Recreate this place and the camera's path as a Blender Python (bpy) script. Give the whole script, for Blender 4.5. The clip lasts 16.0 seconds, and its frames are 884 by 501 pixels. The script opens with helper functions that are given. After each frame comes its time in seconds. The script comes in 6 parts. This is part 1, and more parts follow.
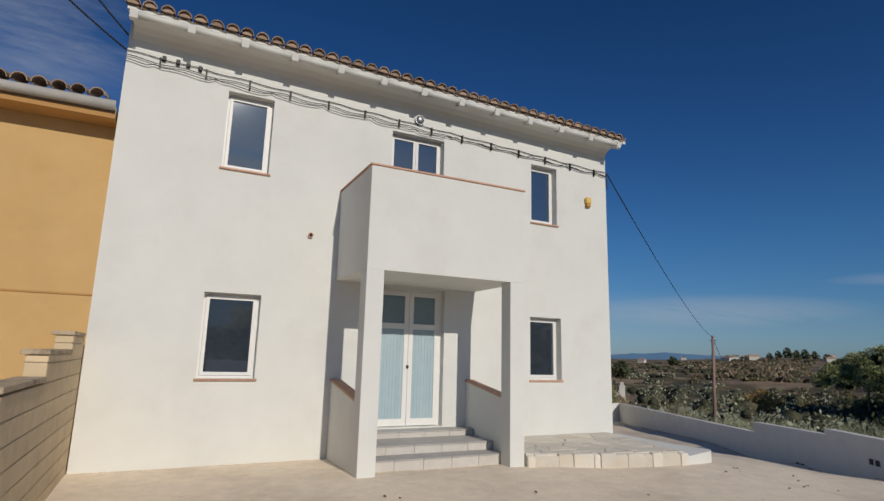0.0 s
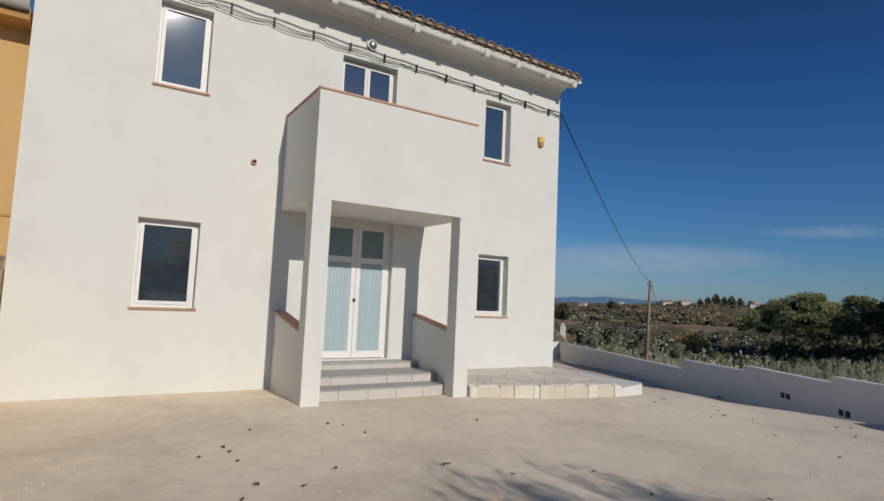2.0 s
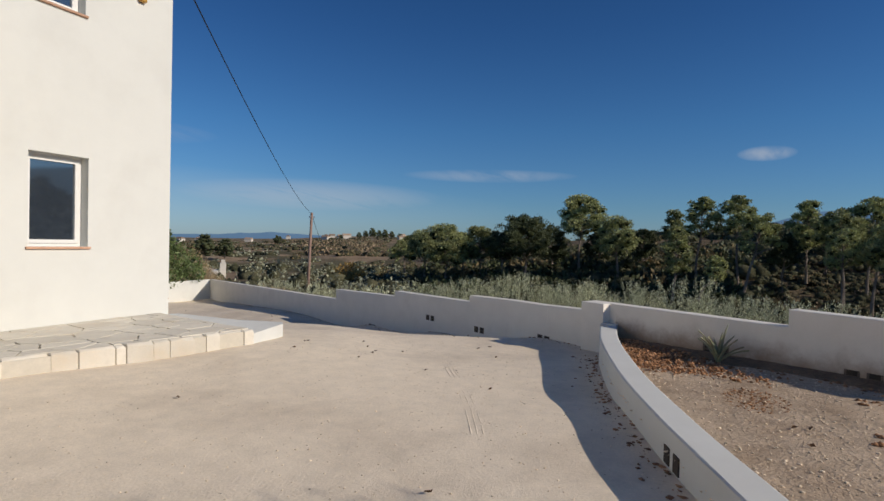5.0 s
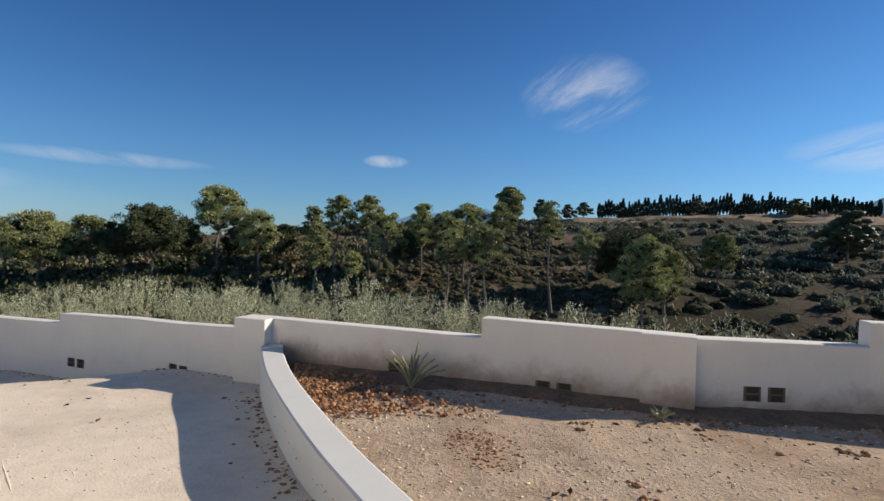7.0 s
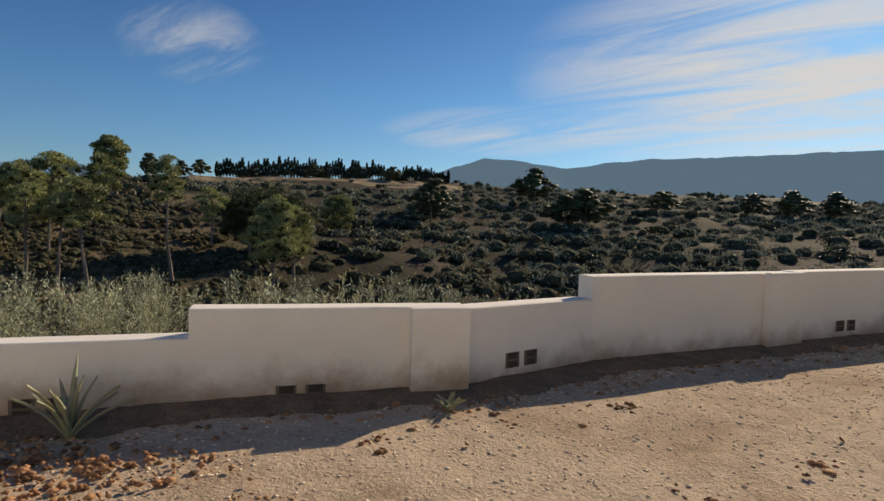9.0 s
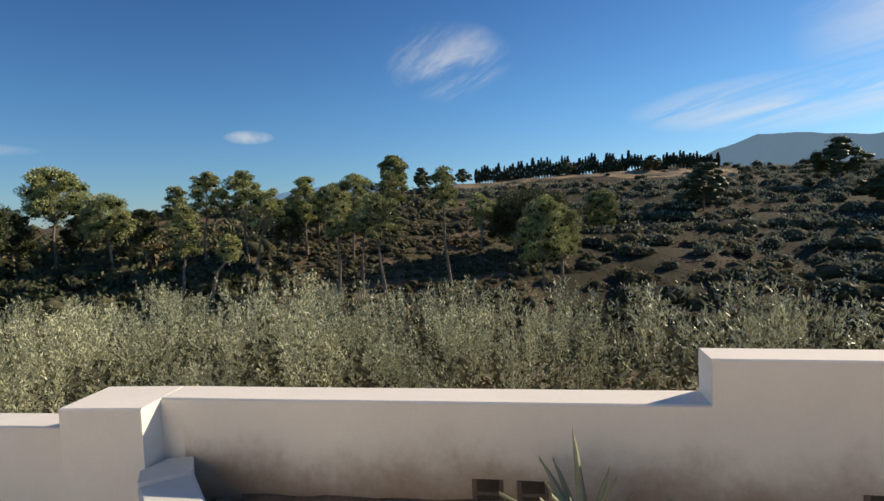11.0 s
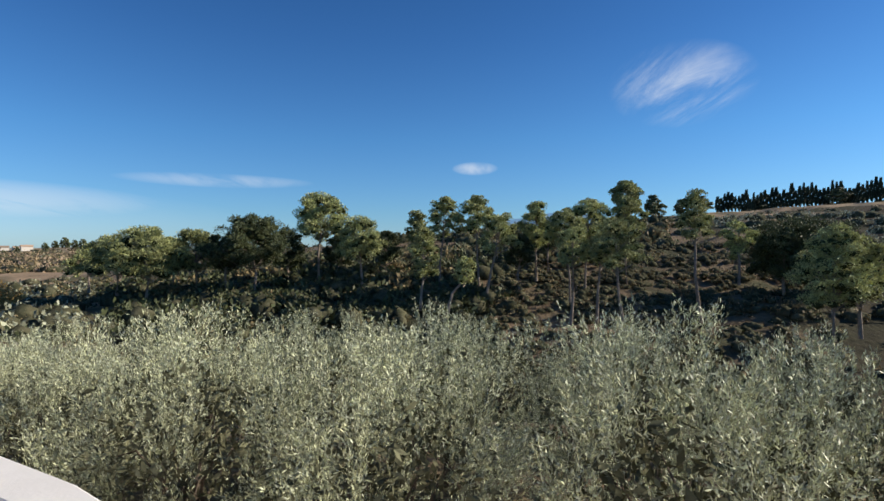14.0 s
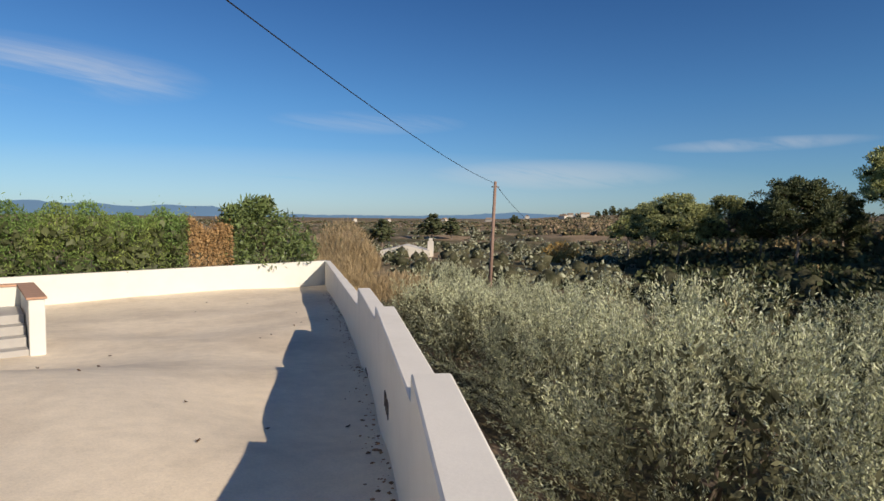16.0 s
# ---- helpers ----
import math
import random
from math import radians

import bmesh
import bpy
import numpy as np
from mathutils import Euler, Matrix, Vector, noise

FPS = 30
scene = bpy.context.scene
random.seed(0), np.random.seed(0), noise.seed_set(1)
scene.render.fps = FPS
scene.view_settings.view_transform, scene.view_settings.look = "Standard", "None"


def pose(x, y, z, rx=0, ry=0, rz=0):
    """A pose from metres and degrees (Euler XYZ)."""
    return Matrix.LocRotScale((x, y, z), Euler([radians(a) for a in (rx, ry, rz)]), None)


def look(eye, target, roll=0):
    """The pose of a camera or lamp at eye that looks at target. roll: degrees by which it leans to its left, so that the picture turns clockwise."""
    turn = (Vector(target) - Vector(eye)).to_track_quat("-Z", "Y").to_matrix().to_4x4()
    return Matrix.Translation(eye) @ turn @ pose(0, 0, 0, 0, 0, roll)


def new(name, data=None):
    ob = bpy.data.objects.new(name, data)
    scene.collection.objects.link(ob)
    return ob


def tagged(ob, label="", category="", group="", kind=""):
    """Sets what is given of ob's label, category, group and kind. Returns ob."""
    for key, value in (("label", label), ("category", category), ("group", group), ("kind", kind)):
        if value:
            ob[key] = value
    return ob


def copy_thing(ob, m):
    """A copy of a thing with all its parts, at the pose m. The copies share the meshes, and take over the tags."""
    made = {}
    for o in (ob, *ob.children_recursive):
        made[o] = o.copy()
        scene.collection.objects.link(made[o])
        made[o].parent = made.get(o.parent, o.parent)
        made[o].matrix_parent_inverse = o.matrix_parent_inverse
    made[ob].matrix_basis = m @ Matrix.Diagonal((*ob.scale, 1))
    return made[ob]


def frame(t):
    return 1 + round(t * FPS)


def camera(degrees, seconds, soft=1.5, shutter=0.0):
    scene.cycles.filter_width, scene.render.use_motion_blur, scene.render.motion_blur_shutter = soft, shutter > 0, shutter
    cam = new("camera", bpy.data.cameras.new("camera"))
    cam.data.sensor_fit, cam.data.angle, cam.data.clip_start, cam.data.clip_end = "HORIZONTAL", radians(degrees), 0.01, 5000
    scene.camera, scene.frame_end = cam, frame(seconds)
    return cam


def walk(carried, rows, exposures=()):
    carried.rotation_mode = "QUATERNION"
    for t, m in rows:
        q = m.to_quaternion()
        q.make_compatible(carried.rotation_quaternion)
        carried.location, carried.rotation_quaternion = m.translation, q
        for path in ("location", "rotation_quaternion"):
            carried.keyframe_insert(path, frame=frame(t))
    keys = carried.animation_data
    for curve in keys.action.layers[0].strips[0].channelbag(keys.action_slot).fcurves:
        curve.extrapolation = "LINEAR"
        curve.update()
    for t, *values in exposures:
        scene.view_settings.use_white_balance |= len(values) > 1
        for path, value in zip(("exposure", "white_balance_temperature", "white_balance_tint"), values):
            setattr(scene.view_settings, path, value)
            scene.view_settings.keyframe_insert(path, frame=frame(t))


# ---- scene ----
PATH = [
    (0, (-8.678, -9.261, 1.68), (-7.812, -7.497, 2.051), 1.5),
    (0.5, (-8.682, -9.275, 1.689), (-7.8, -7.537, 2.138), 2.0),
    (1, (-8.687, -9.267, 1.679), (-7.793, -7.535, 2.125), 2.0),
    (1.5, (-8.668, -9.249, 1.64), (-7.764, -7.502, 2.001), 2.1),
    (2, (-8.588, -9.15, 1.58), (-7.547, -7.451, 1.747), 2.6),
    (2.5, (-8.421, -8.939, 1.506), (-7.174, -7.378, 1.592), 3.1),
    (3, (-8.166, -8.725, 1.461), (-6.756, -7.307, 1.514), 2.4),
    (3.5, (-7.812, -8.511, 1.401), (-6.214, -7.308, 1.439), 2.2),
    (3.7, (-7.656, -8.412, 1.388), (-5.971, -7.336, 1.419), 2.4),
    (5.8, (-5.475, -7.505, 1.39), (-3.571, -6.896, 1.33), 0.7),
    (6, (-5.287, -7.431, 1.378), (-3.334, -7.002, 1.346), 0.8),
    (6.5, (-4.778, -7.326, 1.403), (-2.778, -7.308, 1.379), 0.7),
    (7, (-4.279, -7.251, 1.425), (-2.32, -7.652, 1.413), 1.7),
    (7.5, (-3.844, -7.202, 1.43), (-2.125, -8.226, 1.419), 1.2),
    (8, (-3.415, -7.197, 1.409), (-2.051, -8.659, 1.383), 1.8),
    (8.5, (-2.999, -7.139, 1.405), (-1.863, -8.783, 1.322), 1.9),
    (9, (-2.529, -7.048, 1.375), (-1.243, -8.575, 1.261), 1.6),
    (9.5, (-1.988, -6.978, 1.353), (-0.489, -8.298, 1.25), 1.1),
    (10, (-1.474, -6.92, 1.331), (0.137, -8.101, 1.24), 0.2),
    (10.2, (-1.24, -6.902, 1.362), (0.433, -7.993, 1.259), -0.9),
    (12.5, (0.91, -6.43, 1.31), (2.859, -6.88, 1.276), -0.2),
    (13, (1.436, -6.224, 1.262), (3.416, -6.506, 1.261), -0.7),
    (13.5, (1.939, -6.039, 1.20), (3.924, -6.283, 1.19), -0.4),
    (14, (2.406, -5.898, 1.165), (4.404, -5.969, 1.172), -0.3),
    (14.5, (2.826, -5.826, 1.11), (4.82, -5.675, 1.079), 1.2),
    (15, (3.208, -5.673, 1.056), (5.121, -5.095, 0.993), 1.5),
    (15.2, (3.293, -5.574, 1.035), (5.124, -4.774, 0.966), 1.6),
    (15.5, (3.417, -5.483, 1.013), (5.067, -4.357, 0.928), 1.2),
    (16, (3.498, -5.502, 1.05), (4.797, -3.985, 0.936), 0.7),
]
cam = camera(77.4, 16.0, 1.5)
walk(cam, [(t, look(eye, target, roll)) for t, eye, target, roll in PATH], ((0, -.72, 6500, 11), (3.5, -.54, 6600, 11), (5.8, -.14, 6900, 12), (7, .20, 7150, 12), (8.5, -.02, 8300, 13), (10, .18, 8400, 12), (12.5, .42, 6950, 11), (14, .44, 6950, 10), (15, .44, 7100, 11), (16, .06, 7500, 12)))

# ---- light ----
SUN_AZ, SUN_EL = radians(-87), radians(26.0)
sun = new("sun", bpy.data.lights.new("sun", "SUN"))
sun.data.energy, sun.data.angle, sun.data.color = 4.4, radians(0.5), (1.0, 0.93, 0.82)
to_sun = Vector((math.cos(SUN_AZ) * math.cos(SUN_EL), math.sin(SUN_AZ) * math.cos(SUN_EL), math.sin(SUN_EL)))
sun.matrix_world = look(to_sun * 100, (0, 0, 0))


def make_sky():
    w = bpy.data.worlds.new("sky")
    scene.world = w
    w.use_nodes = True
    nt = w.node_tree
    nt.nodes.clear()
    N, L = nt.nodes.new, nt.links.new
    out, bg, sky = N("ShaderNodeOutputWorld"), N("ShaderNodeBackground"), N("ShaderNodeTexSky")
    sky.sky_type, sky.sun_disc = "NISHITA", False
    sky.sun_elevation, sky.sun_rotation = SUN_EL, radians(90) - SUN_AZ
    sky.altitude, sky.air_density, sky.dust_density, sky.ozone_density = 200, 1.0, 0.35, 3.0
    bg.inputs["Strength"].default_value = 0.080
    tc, sep = N("ShaderNodeTexCoord"), N("ShaderNodeSeparateXYZ")
    L(tc.outputs["Generated"], sep.inputs[0])

    def math_(op, a, b=None, c=None):
        m = N("ShaderNodeMath")
        m.operation = op
        for i, v in enumerate((a, b, c)):
            if v is None:
                continue
            if isinstance(v, (int, float)):
                m.inputs[i].default_value = v
            else:
                L(v, m.inputs[i])
        return m.outputs[0]

    # thin cirrus: stretched noise on the direction, thick in a few banks
    zc = math_("ADD", math_("MAXIMUM", sep.outputs[2], 0.0), 0.12)
    comb = N("ShaderNodeCombineXYZ")
    L(math_("DIVIDE", sep.outputs[0], zc), comb.inputs[0])
    L(math_("DIVIDE", sep.outputs[1], zc), comb.inputs[1])
    mp = N("ShaderNodeMapping")
    mp.inputs["Rotation"].default_value[2] = radians(-25)
    mp.inputs["Scale"].default_value = (0.55, 2.2, 1)
    L(comb.outputs[0], mp.inputs[0])
    nz = N("ShaderNodeTexNoise")
    nz.inputs["Scale"].default_value, nz.inputs["Detail"].default_value, nz.inputs["Roughness"].default_value, nz.inputs["Distortion"].default_value = 1.3, 8, 0.64, 0.7
    L(mp.outputs[0], nz.inputs[0])
    total = None
    # banks: azimuth, elevation (degrees), half width, half height, strength, threshold
    for az, el, wa, we, amount, lo in ((-25.5, 15.5, 6.5, 3.8, 0.75, 0.42), (-84, 14, 26, 11, 1.0, 0.30), (-56, 9.0, 13, 2.6, 0.6, 0.30),
                                       (-5.5, 8.6, 2.4, 0.7, 0.55, 0.25), (20, 7.0, 9, 0.7, 0.3, 0.25), (38, 4.6, 13, 1.6, 0.28, 0.2), (84, 12.0, 12, 2.6, 0.45, 0.35), (57, 9.6, 10, 1.2, 0.22, 0.3), (103, 25, 9, 7, 0.5, 0.4), (60, 3.0, 40, 4.0, 0.18, 0.1)):
        a, e = radians(az), radians(el)
        u = math_("ADD", math_("MULTIPLY", sep.outputs[0], -math.sin(a)), math_("MULTIPLY", sep.outputs[1], math.cos(a)))
        f = math_("ADD", math_("MULTIPLY", sep.outputs[0], math.cos(a)), math_("MULTIPLY", sep.outputs[1], math.sin(a)))
        du = math_("DIVIDE", u, radians(wa))
        dz = math_("DIVIDE", math_("SUBTRACT", sep.outputs[2], math.sin(e)), radians(we))
        d2 = math_("ADD", math_("MULTIPLY", du, du), math_("MULTIPLY", dz, dz))
        mask = math_("MULTIPLY", math_("MAXIMUM", math_("SUBTRACT", 1.0, d2), 0.0), math_("GREATER_THAN", f, 0.0))
        r = N("ShaderNodeMapRange")
        r.interpolation_type = "SMOOTHSTEP"
        r.inputs[1].default_value, r.inputs[2].default_value = lo, lo + 0.35
        L(nz.outputs[0], r.inputs[0])
        v = math_("MULTIPLY", math_("MULTIPLY", mask, r.outputs[0]), amount)
        total = v if total is None else math_("ADD", total, v)
    mix = N("ShaderNodeMix")
    mix.data_type = "RGBA"
    L(math_("MINIMUM", total, 0.9), mix.inputs["Factor"])
    tint = N("ShaderNodeMix")
    tint.data_type, tint.blend_type = "RGBA", "MULTIPLY"
    tint.inputs["Factor"].default_value = 1.0
    ramp = N("ShaderNodeValToRGB")
    ramp.color_ramp.elements[0].position, ramp.color_ramp.elements[0].color = 0.0, (0.62, 0.92, 1.45, 1)
    ramp.color_ramp.elements[1].position, ramp.color_ramp.elements[1].color = 0.55, (0.20, 0.56, 0.98, 1)
    for at, c in ((0.07, (0.52, 0.88, 1.30, 1)), (0.20, (0.39, 0.84, 1.28, 1)), (0.36, (0.28, 0.68, 1.14, 1))):
        ramp.color_ramp.elements.new(at).color = c
    L(sep.outputs[2], ramp.inputs[0])
    L(ramp.outputs[0], tint.inputs["B"])
    L(sky.outputs[0], tint.inputs["A"])
    L(tint.outputs["Result"], mix.inputs["A"])
    mix.inputs["B"].default_value = (7.5, 8.2, 9.2, 1)
    L(mix.outputs["Result"], bg.inputs["Color"])
    L(bg.outputs[0], out.inputs[0])


make_sky()


# ---- materials ----
def mat(name, color, rough=0.8, var=0.08, scale=6.0, fine=60.0, bump=0.15, dist=0.01, second=None, second_scale=0.8, second_range=(0.5, 0.7), per_object=0.0, spec=0.3,
        metal=0.0, fine_amt=0.5, trans=0.0, island=0.0):
    m = bpy.data.materials.new(name)
    m.use_nodes = True
    nt = m.node_tree
    N, L = nt.nodes.new, nt.links.new
    b = nt.nodes["Principled BSDF"]
    b.inputs["Roughness"].default_value, b.inputs["Specular IOR Level"].default_value, b.inputs["Metallic"].default_value = rough, spec, metal
    tc = N("ShaderNodeTexCoord")
    n1, n2 = N("ShaderNodeTexNoise"), N("ShaderNodeTexNoise")
    for n, s, d in ((n1, scale, 5), (n2, fine, 4)):
        n.inputs["Scale"].default_value, n.inputs["Detail"].default_value = s, d
        n.inputs["Roughness"].default_value = 0.65
        L(tc.outputs["Object"], n.inputs[0])
    add = N("ShaderNodeMath")
    add.operation = "MULTIPLY_ADD"
    L(n2.outputs[0], add.inputs[0])
    add.inputs[1].default_value = fine_amt
    L(n1.outputs[0], add.inputs[2])
    r = N("ShaderNodeMapRange")
    mid = 0.5 + 0.5 * fine_amt
    r.inputs[1].default_value, r.inputs[2].default_value, r.inputs[3].default_value, r.inputs[4].default_value = mid - 0.3, mid + 0.3, 1 - var * 2, 1 + var * 2
    L(add.outputs[0], r.inputs[0])
    val = r.outputs[0]
    for amount, node, sock in ((per_object, "ShaderNodeObjectInfo", "Random"), (island, "ShaderNodeNewGeometry", "Random Per Island")):
        if amount:
            o, rr, mu = N(node), N("ShaderNodeMapRange"), N("ShaderNodeMath")
            rr.inputs[3].default_value, rr.inputs[4].default_value = 1 - amount, 1 + amount
            L(o.outputs[sock], rr.inputs[0])
            mu.operation = "MULTIPLY"
            L(val, mu.inputs[0])
            L(rr.outputs[0], mu.inputs[1])
            val = mu.outputs[0]
    hsv = N("ShaderNodeHueSaturation")
    hsv.inputs["Color"].default_value = (*color, 1)
    L(val, hsv.inputs["Value"])
    col = hsv.outputs[0]
    if second:
        n3, r3, mx = N("ShaderNodeTexNoise"), N("ShaderNodeMapRange"), N("ShaderNodeMix")
        n3.inputs["Scale"].default_value, n3.inputs["Detail"].default_value, n3.inputs["Roughness"].default_value = second_scale, 6, 0.6
        L(tc.outputs["Object"], n3.inputs[0])
        r3.inputs[1].default_value, r3.inputs[2].default_value = second_range
        L(n3.outputs[0], r3.inputs[0])
        mx.data_type = "RGBA"
        L(r3.outputs[0], mx.inputs["Factor"])
        L(col, mx.inputs["A"])
        h2 = N("ShaderNodeHueSaturation")
        h2.inputs["Color"].default_value = (*second, 1)
        L(val, h2.inputs["Value"])
        L(h2.outputs[0], mx.inputs["B"])
        col = mx.outputs["Result"]
    L(col, b.inputs["Base Color"])
    if bump:
        bp = N("ShaderNodeBump")
        bp.inputs["Strength"].default_value, bp.inputs["Distance"].default_value = bump, dist
        L(add.outputs[0], bp.inputs["Height"])
        L(bp.outputs[0], b.inputs["Normal"])
    if trans:
        t, ms = N("ShaderNodeBsdfTranslucent"), N("ShaderNodeMixShader")
        L(col, t.inputs[0])
        ms.inputs[0].default_value = trans
        L(b.outputs[0], ms.inputs[1])
        L(t.outputs[0], ms.inputs[2])
        L(ms.outputs[0], nt.nodes["Material Output"].inputs[0])
    return m


WHITE = mat("white_stucco", (0.70, 0.70, 0.66), 0.85, 0.02, 1.6, 80.0, 0.35, 0.004, second=(0.63, 0.62, 0.58), second_scale=0.9, second_range=(0.5, 0.85), spec=0.2)
WALLW = mat("wall_stucco", (0.87, 0.82, 0.74), 0.88, 0.03, 1.8, 60.0, 0.4, 0.006, second=(0.74, 0.69, 0.61), second_scale=1.3, second_range=(0.55, 0.9), spec=0.2)


def splash(m, top, bottom, ymax):
    """Earth splashed on a wall: brown below the height top, full at bottom, uneven; only where y is under ymax."""
    nt = m.node_tree
    N, L = nt.nodes.new, nt.links.new
    b = nt.nodes["Principled BSDF"]
    old = b.inputs["Base Color"].links[0].from_socket
    tc, sep, nz = N("ShaderNodeTexCoord"), N("ShaderNodeSeparateXYZ"), N("ShaderNodeTexNoise")
    L(tc.outputs["Object"], sep.inputs[0])
    L(tc.outputs["Object"], nz.inputs[0])
    nz.inputs["Scale"].default_value, nz.inputs["Detail"].default_value, nz.inputs["Roughness"].default_value = 2.6, 7, 0.7
    hz = N("ShaderNodeMath")
    hz.operation = "MULTIPLY_ADD"
    L(nz.outputs[0], hz.inputs[0])
    hz.inputs[1].default_value = -0.55
    L(sep.outputs[2], hz.inputs[2])
    r = N("ShaderNodeMapRange")
    r.interpolation_type = "SMOOTHSTEP"
    r.inputs[1].default_value, r.inputs[2].default_value, r.inputs[3].default_value, r.inputs[4].default_value = bottom - .27, top - .27, 0.85, 0.0
    L(hz.outputs[0], r.inputs[0])
    lt, mu = N("ShaderNodeMath"), N("ShaderNodeMath")
    lt.operation, mu.operation = "LESS_THAN", "MULTIPLY"
    L(sep.outputs[1], lt.inputs[0])
    lt.inputs[1].default_value = ymax
    L(lt.outputs[0], mu.inputs[0])
    L(r.outputs[0], mu.inputs[1])
    mx = N("ShaderNodeMix")
    mx.data_type = "RGBA"
    L(mu.outputs[0], mx.inputs["Factor"])
    L(old, mx.inputs["A"])
    mx.inputs["B"].default_value = (0.34, 0.22, 0.13, 1)
    L(mx.outputs["Result"], b.inputs["Base Color"])


splash(WALLW, 0.34, -0.04, -6.7)
PAINT = mat("white_paint", (0.78, 0.77, 0.74), 0.45, 0.02, 8, 60, 0.05, 0.002)
YELLOW = mat("yellow_render", (0.56, 0.37, 0.16), 0.85, 0.04, 1.5, 70, 0.2, 0.004, second=(0.55, 0.35, 0.14), second_scale=0.8)
OCHRE = mat("ochre_render", (0.45, 0.25, 0.09), 0.85, 0.04, 1.5, 70, 0.2, 0.004)
BLOCK = mat("beige_block", (0.66, 0.52, 0.33), 0.9, 0.06, 5, 90, 0.4, 0.006, per_object=0.06, second=(0.52, 0.42, 0.28), second_scale=2.2, second_range=(0.55, 0.75))
CAPST = mat("coping_concrete", (0.48, 0.38, 0.26), 0.9, 0.12, 6, 90, 0.4, 0.006, second=(0.16, 0.14, 0.11), second_scale=5, second_range=(0.5, 0.7))
TERRA = mat("terracotta", (0.52, 0.31, 0.21), 0.8, 0.10, 9, 90, 0.3, 0.004, per_object=0.15)
TILE = mat("roof_tile", (0.36, 0.26, 0.19), 0.85, 0.14, 7, 80, 0.4, 0.006, per_object=0.25, second=(0.25, 0.19, 0.14), second_scale=6, second_range=(0.5, 0.7))
GREYT = mat("grey_tile", (0.42, 0.405, 0.39), 0.6, 0.04, 6, 90, 0.15, 0.002, per_object=0.05)
RISER = mat("riser_tile", (0.56, 0.53, 0.48), 0.6, 0.05, 6, 90, 0.15, 0.002, per_object=0.05)
GROUT = mat("grout", (0.60, 0.55, 0.46), 0.9, 0.06, 8, 90, 0.3, 0.004)
STONE = mat("pale_stone", (0.68, 0.63, 0.54), 0.85, 0.06, 6, 70, 0.4, 0.006, per_object=0.10, second=(0.58, 0.49, 0.37), second_scale=3, second_range=(0.5, 0.8))
GRAVEL = mat("gravel_yard", (0.84, 0.72, 0.565), 0.95, 0.06, 5.0, 50.0, 0.6, 0.010, second=(0.70, 0.59, 0.46), second_scale=0.45, second_range=(0.48, 0.64), fine_amt=0.9, spec=0.1)
PGRAVEL = mat("gravel_bed", (0.53, 0.41, 0.295), 0.95, 0.14, 6.0, 34.0, 0.8, 0.02, second=(0.37, 0.26, 0.17), second_scale=0.8, second_range=(0.48, 0.72), fine_amt=1.0, spec=0.1)
PEBBLE = mat("pebble", (0.74, 0.61, 0.46), 0.9, 0.1, 20, 90, 0.2, 0.004, island=0.3)
SOIL = mat("soil_clod", (0.35, 0.185, 0.095), 0.95, 0.15, 12, 60, 0.5, 0.01, island=0.5)
DRY = mat("dry_leaf", (0.16, 0.09, 0.05), 0.9, 0.15, 12, 60, 0.2, 0.004, island=0.5)
EARTH = mat("hill_earth", (0.20, 0.145, 0.095), 0.95, 0.22, 0.35, 2.5, 1.0, 0.3, second=(0.07, 0.07, 0.04), second_scale=0.12, second_range=(0.4, 0.6), fine_amt=0.8, spec=0.1)
FIELD = mat("field_earth", (0.36, 0.26, 0.17), 0.95, 0.2, 0.3, 2.0, 0.6, 0.1, second=(0.24, 0.19, 0.11), second_scale=0.08, second_range=(0.42, 0.58), fine_amt=0.8, spec=0.1)
OLIVE = mat("olive_leaf", (0.39, 0.41, 0.25), 0.5, 0.18, 1.4, 20, 0.0, second=(0.56, 0.58, 0.45), second_scale=34, second_range=(0.50, 0.62), island=0.6, spec=0.3, trans=0.05)
OLIVESHADE = mat("olive_inner_shade", (0.13, 0.13, 0.08), 0.9, 0.2, 5, 30, 0.0, island=0.5, spec=0.05)
PINESHADE = mat("pine_inner_shade", (0.045, 0.052, 0.022), 0.9, 0.3, 2, 12, 0.6, 0.15, spec=0.05)
PLAIN = mat("plain_earth", (0.31, 0.225, 0.145), 0.95, 0.2, 0.2, 2.0, 0.6, 0.1, second=(0.12, 0.105, 0.06), second_scale=0.045, second_range=(0.44, 0.56), fine_amt=0.8, spec=0.1)
# earth darkened for the backlit slope; its shade is in the colour
TERRACESHADE = mat("terrace_earth_shade", (0.072, 0.056, 0.04), 0.95, 0.25, 0.3, 2.0, 0.8, 0.2, second=(0.055, 0.052, 0.03), second_scale=0.1, second_range=(0.4, 0.6), fine_amt=0.8, spec=0.1)
CANE = mat("dry_shrub", (0.34, 0.25, 0.17), 0.9, 0.15, 0.5, 12, 0.0, second=(0.24, 0.19, 0.10), second_scale=0.3, second_range=(0.45, 0.6), island=0.4, trans=0.1)
PINE = mat("pine_needle", (0.33, 0.35, 0.15), 0.6, 0.12, 1.0, 12, 0.0, second=(0.42, 0.42, 0.18), second_scale=0.6, second_range=(0.5, 0.7), island=0.5, per_object=0.22, trans=0.12)
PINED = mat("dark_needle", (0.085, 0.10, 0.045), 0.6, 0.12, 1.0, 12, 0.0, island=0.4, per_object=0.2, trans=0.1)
SCRUB = mat("scrub_leaf", (0.23, 0.175, 0.085), 0.7, 0.15, 0.3, 12, 0.0, second=(0.19, 0.145, 0.075), second_scale=0.25, second_range=(0.45, 0.6), island=0.5, trans=0.1)
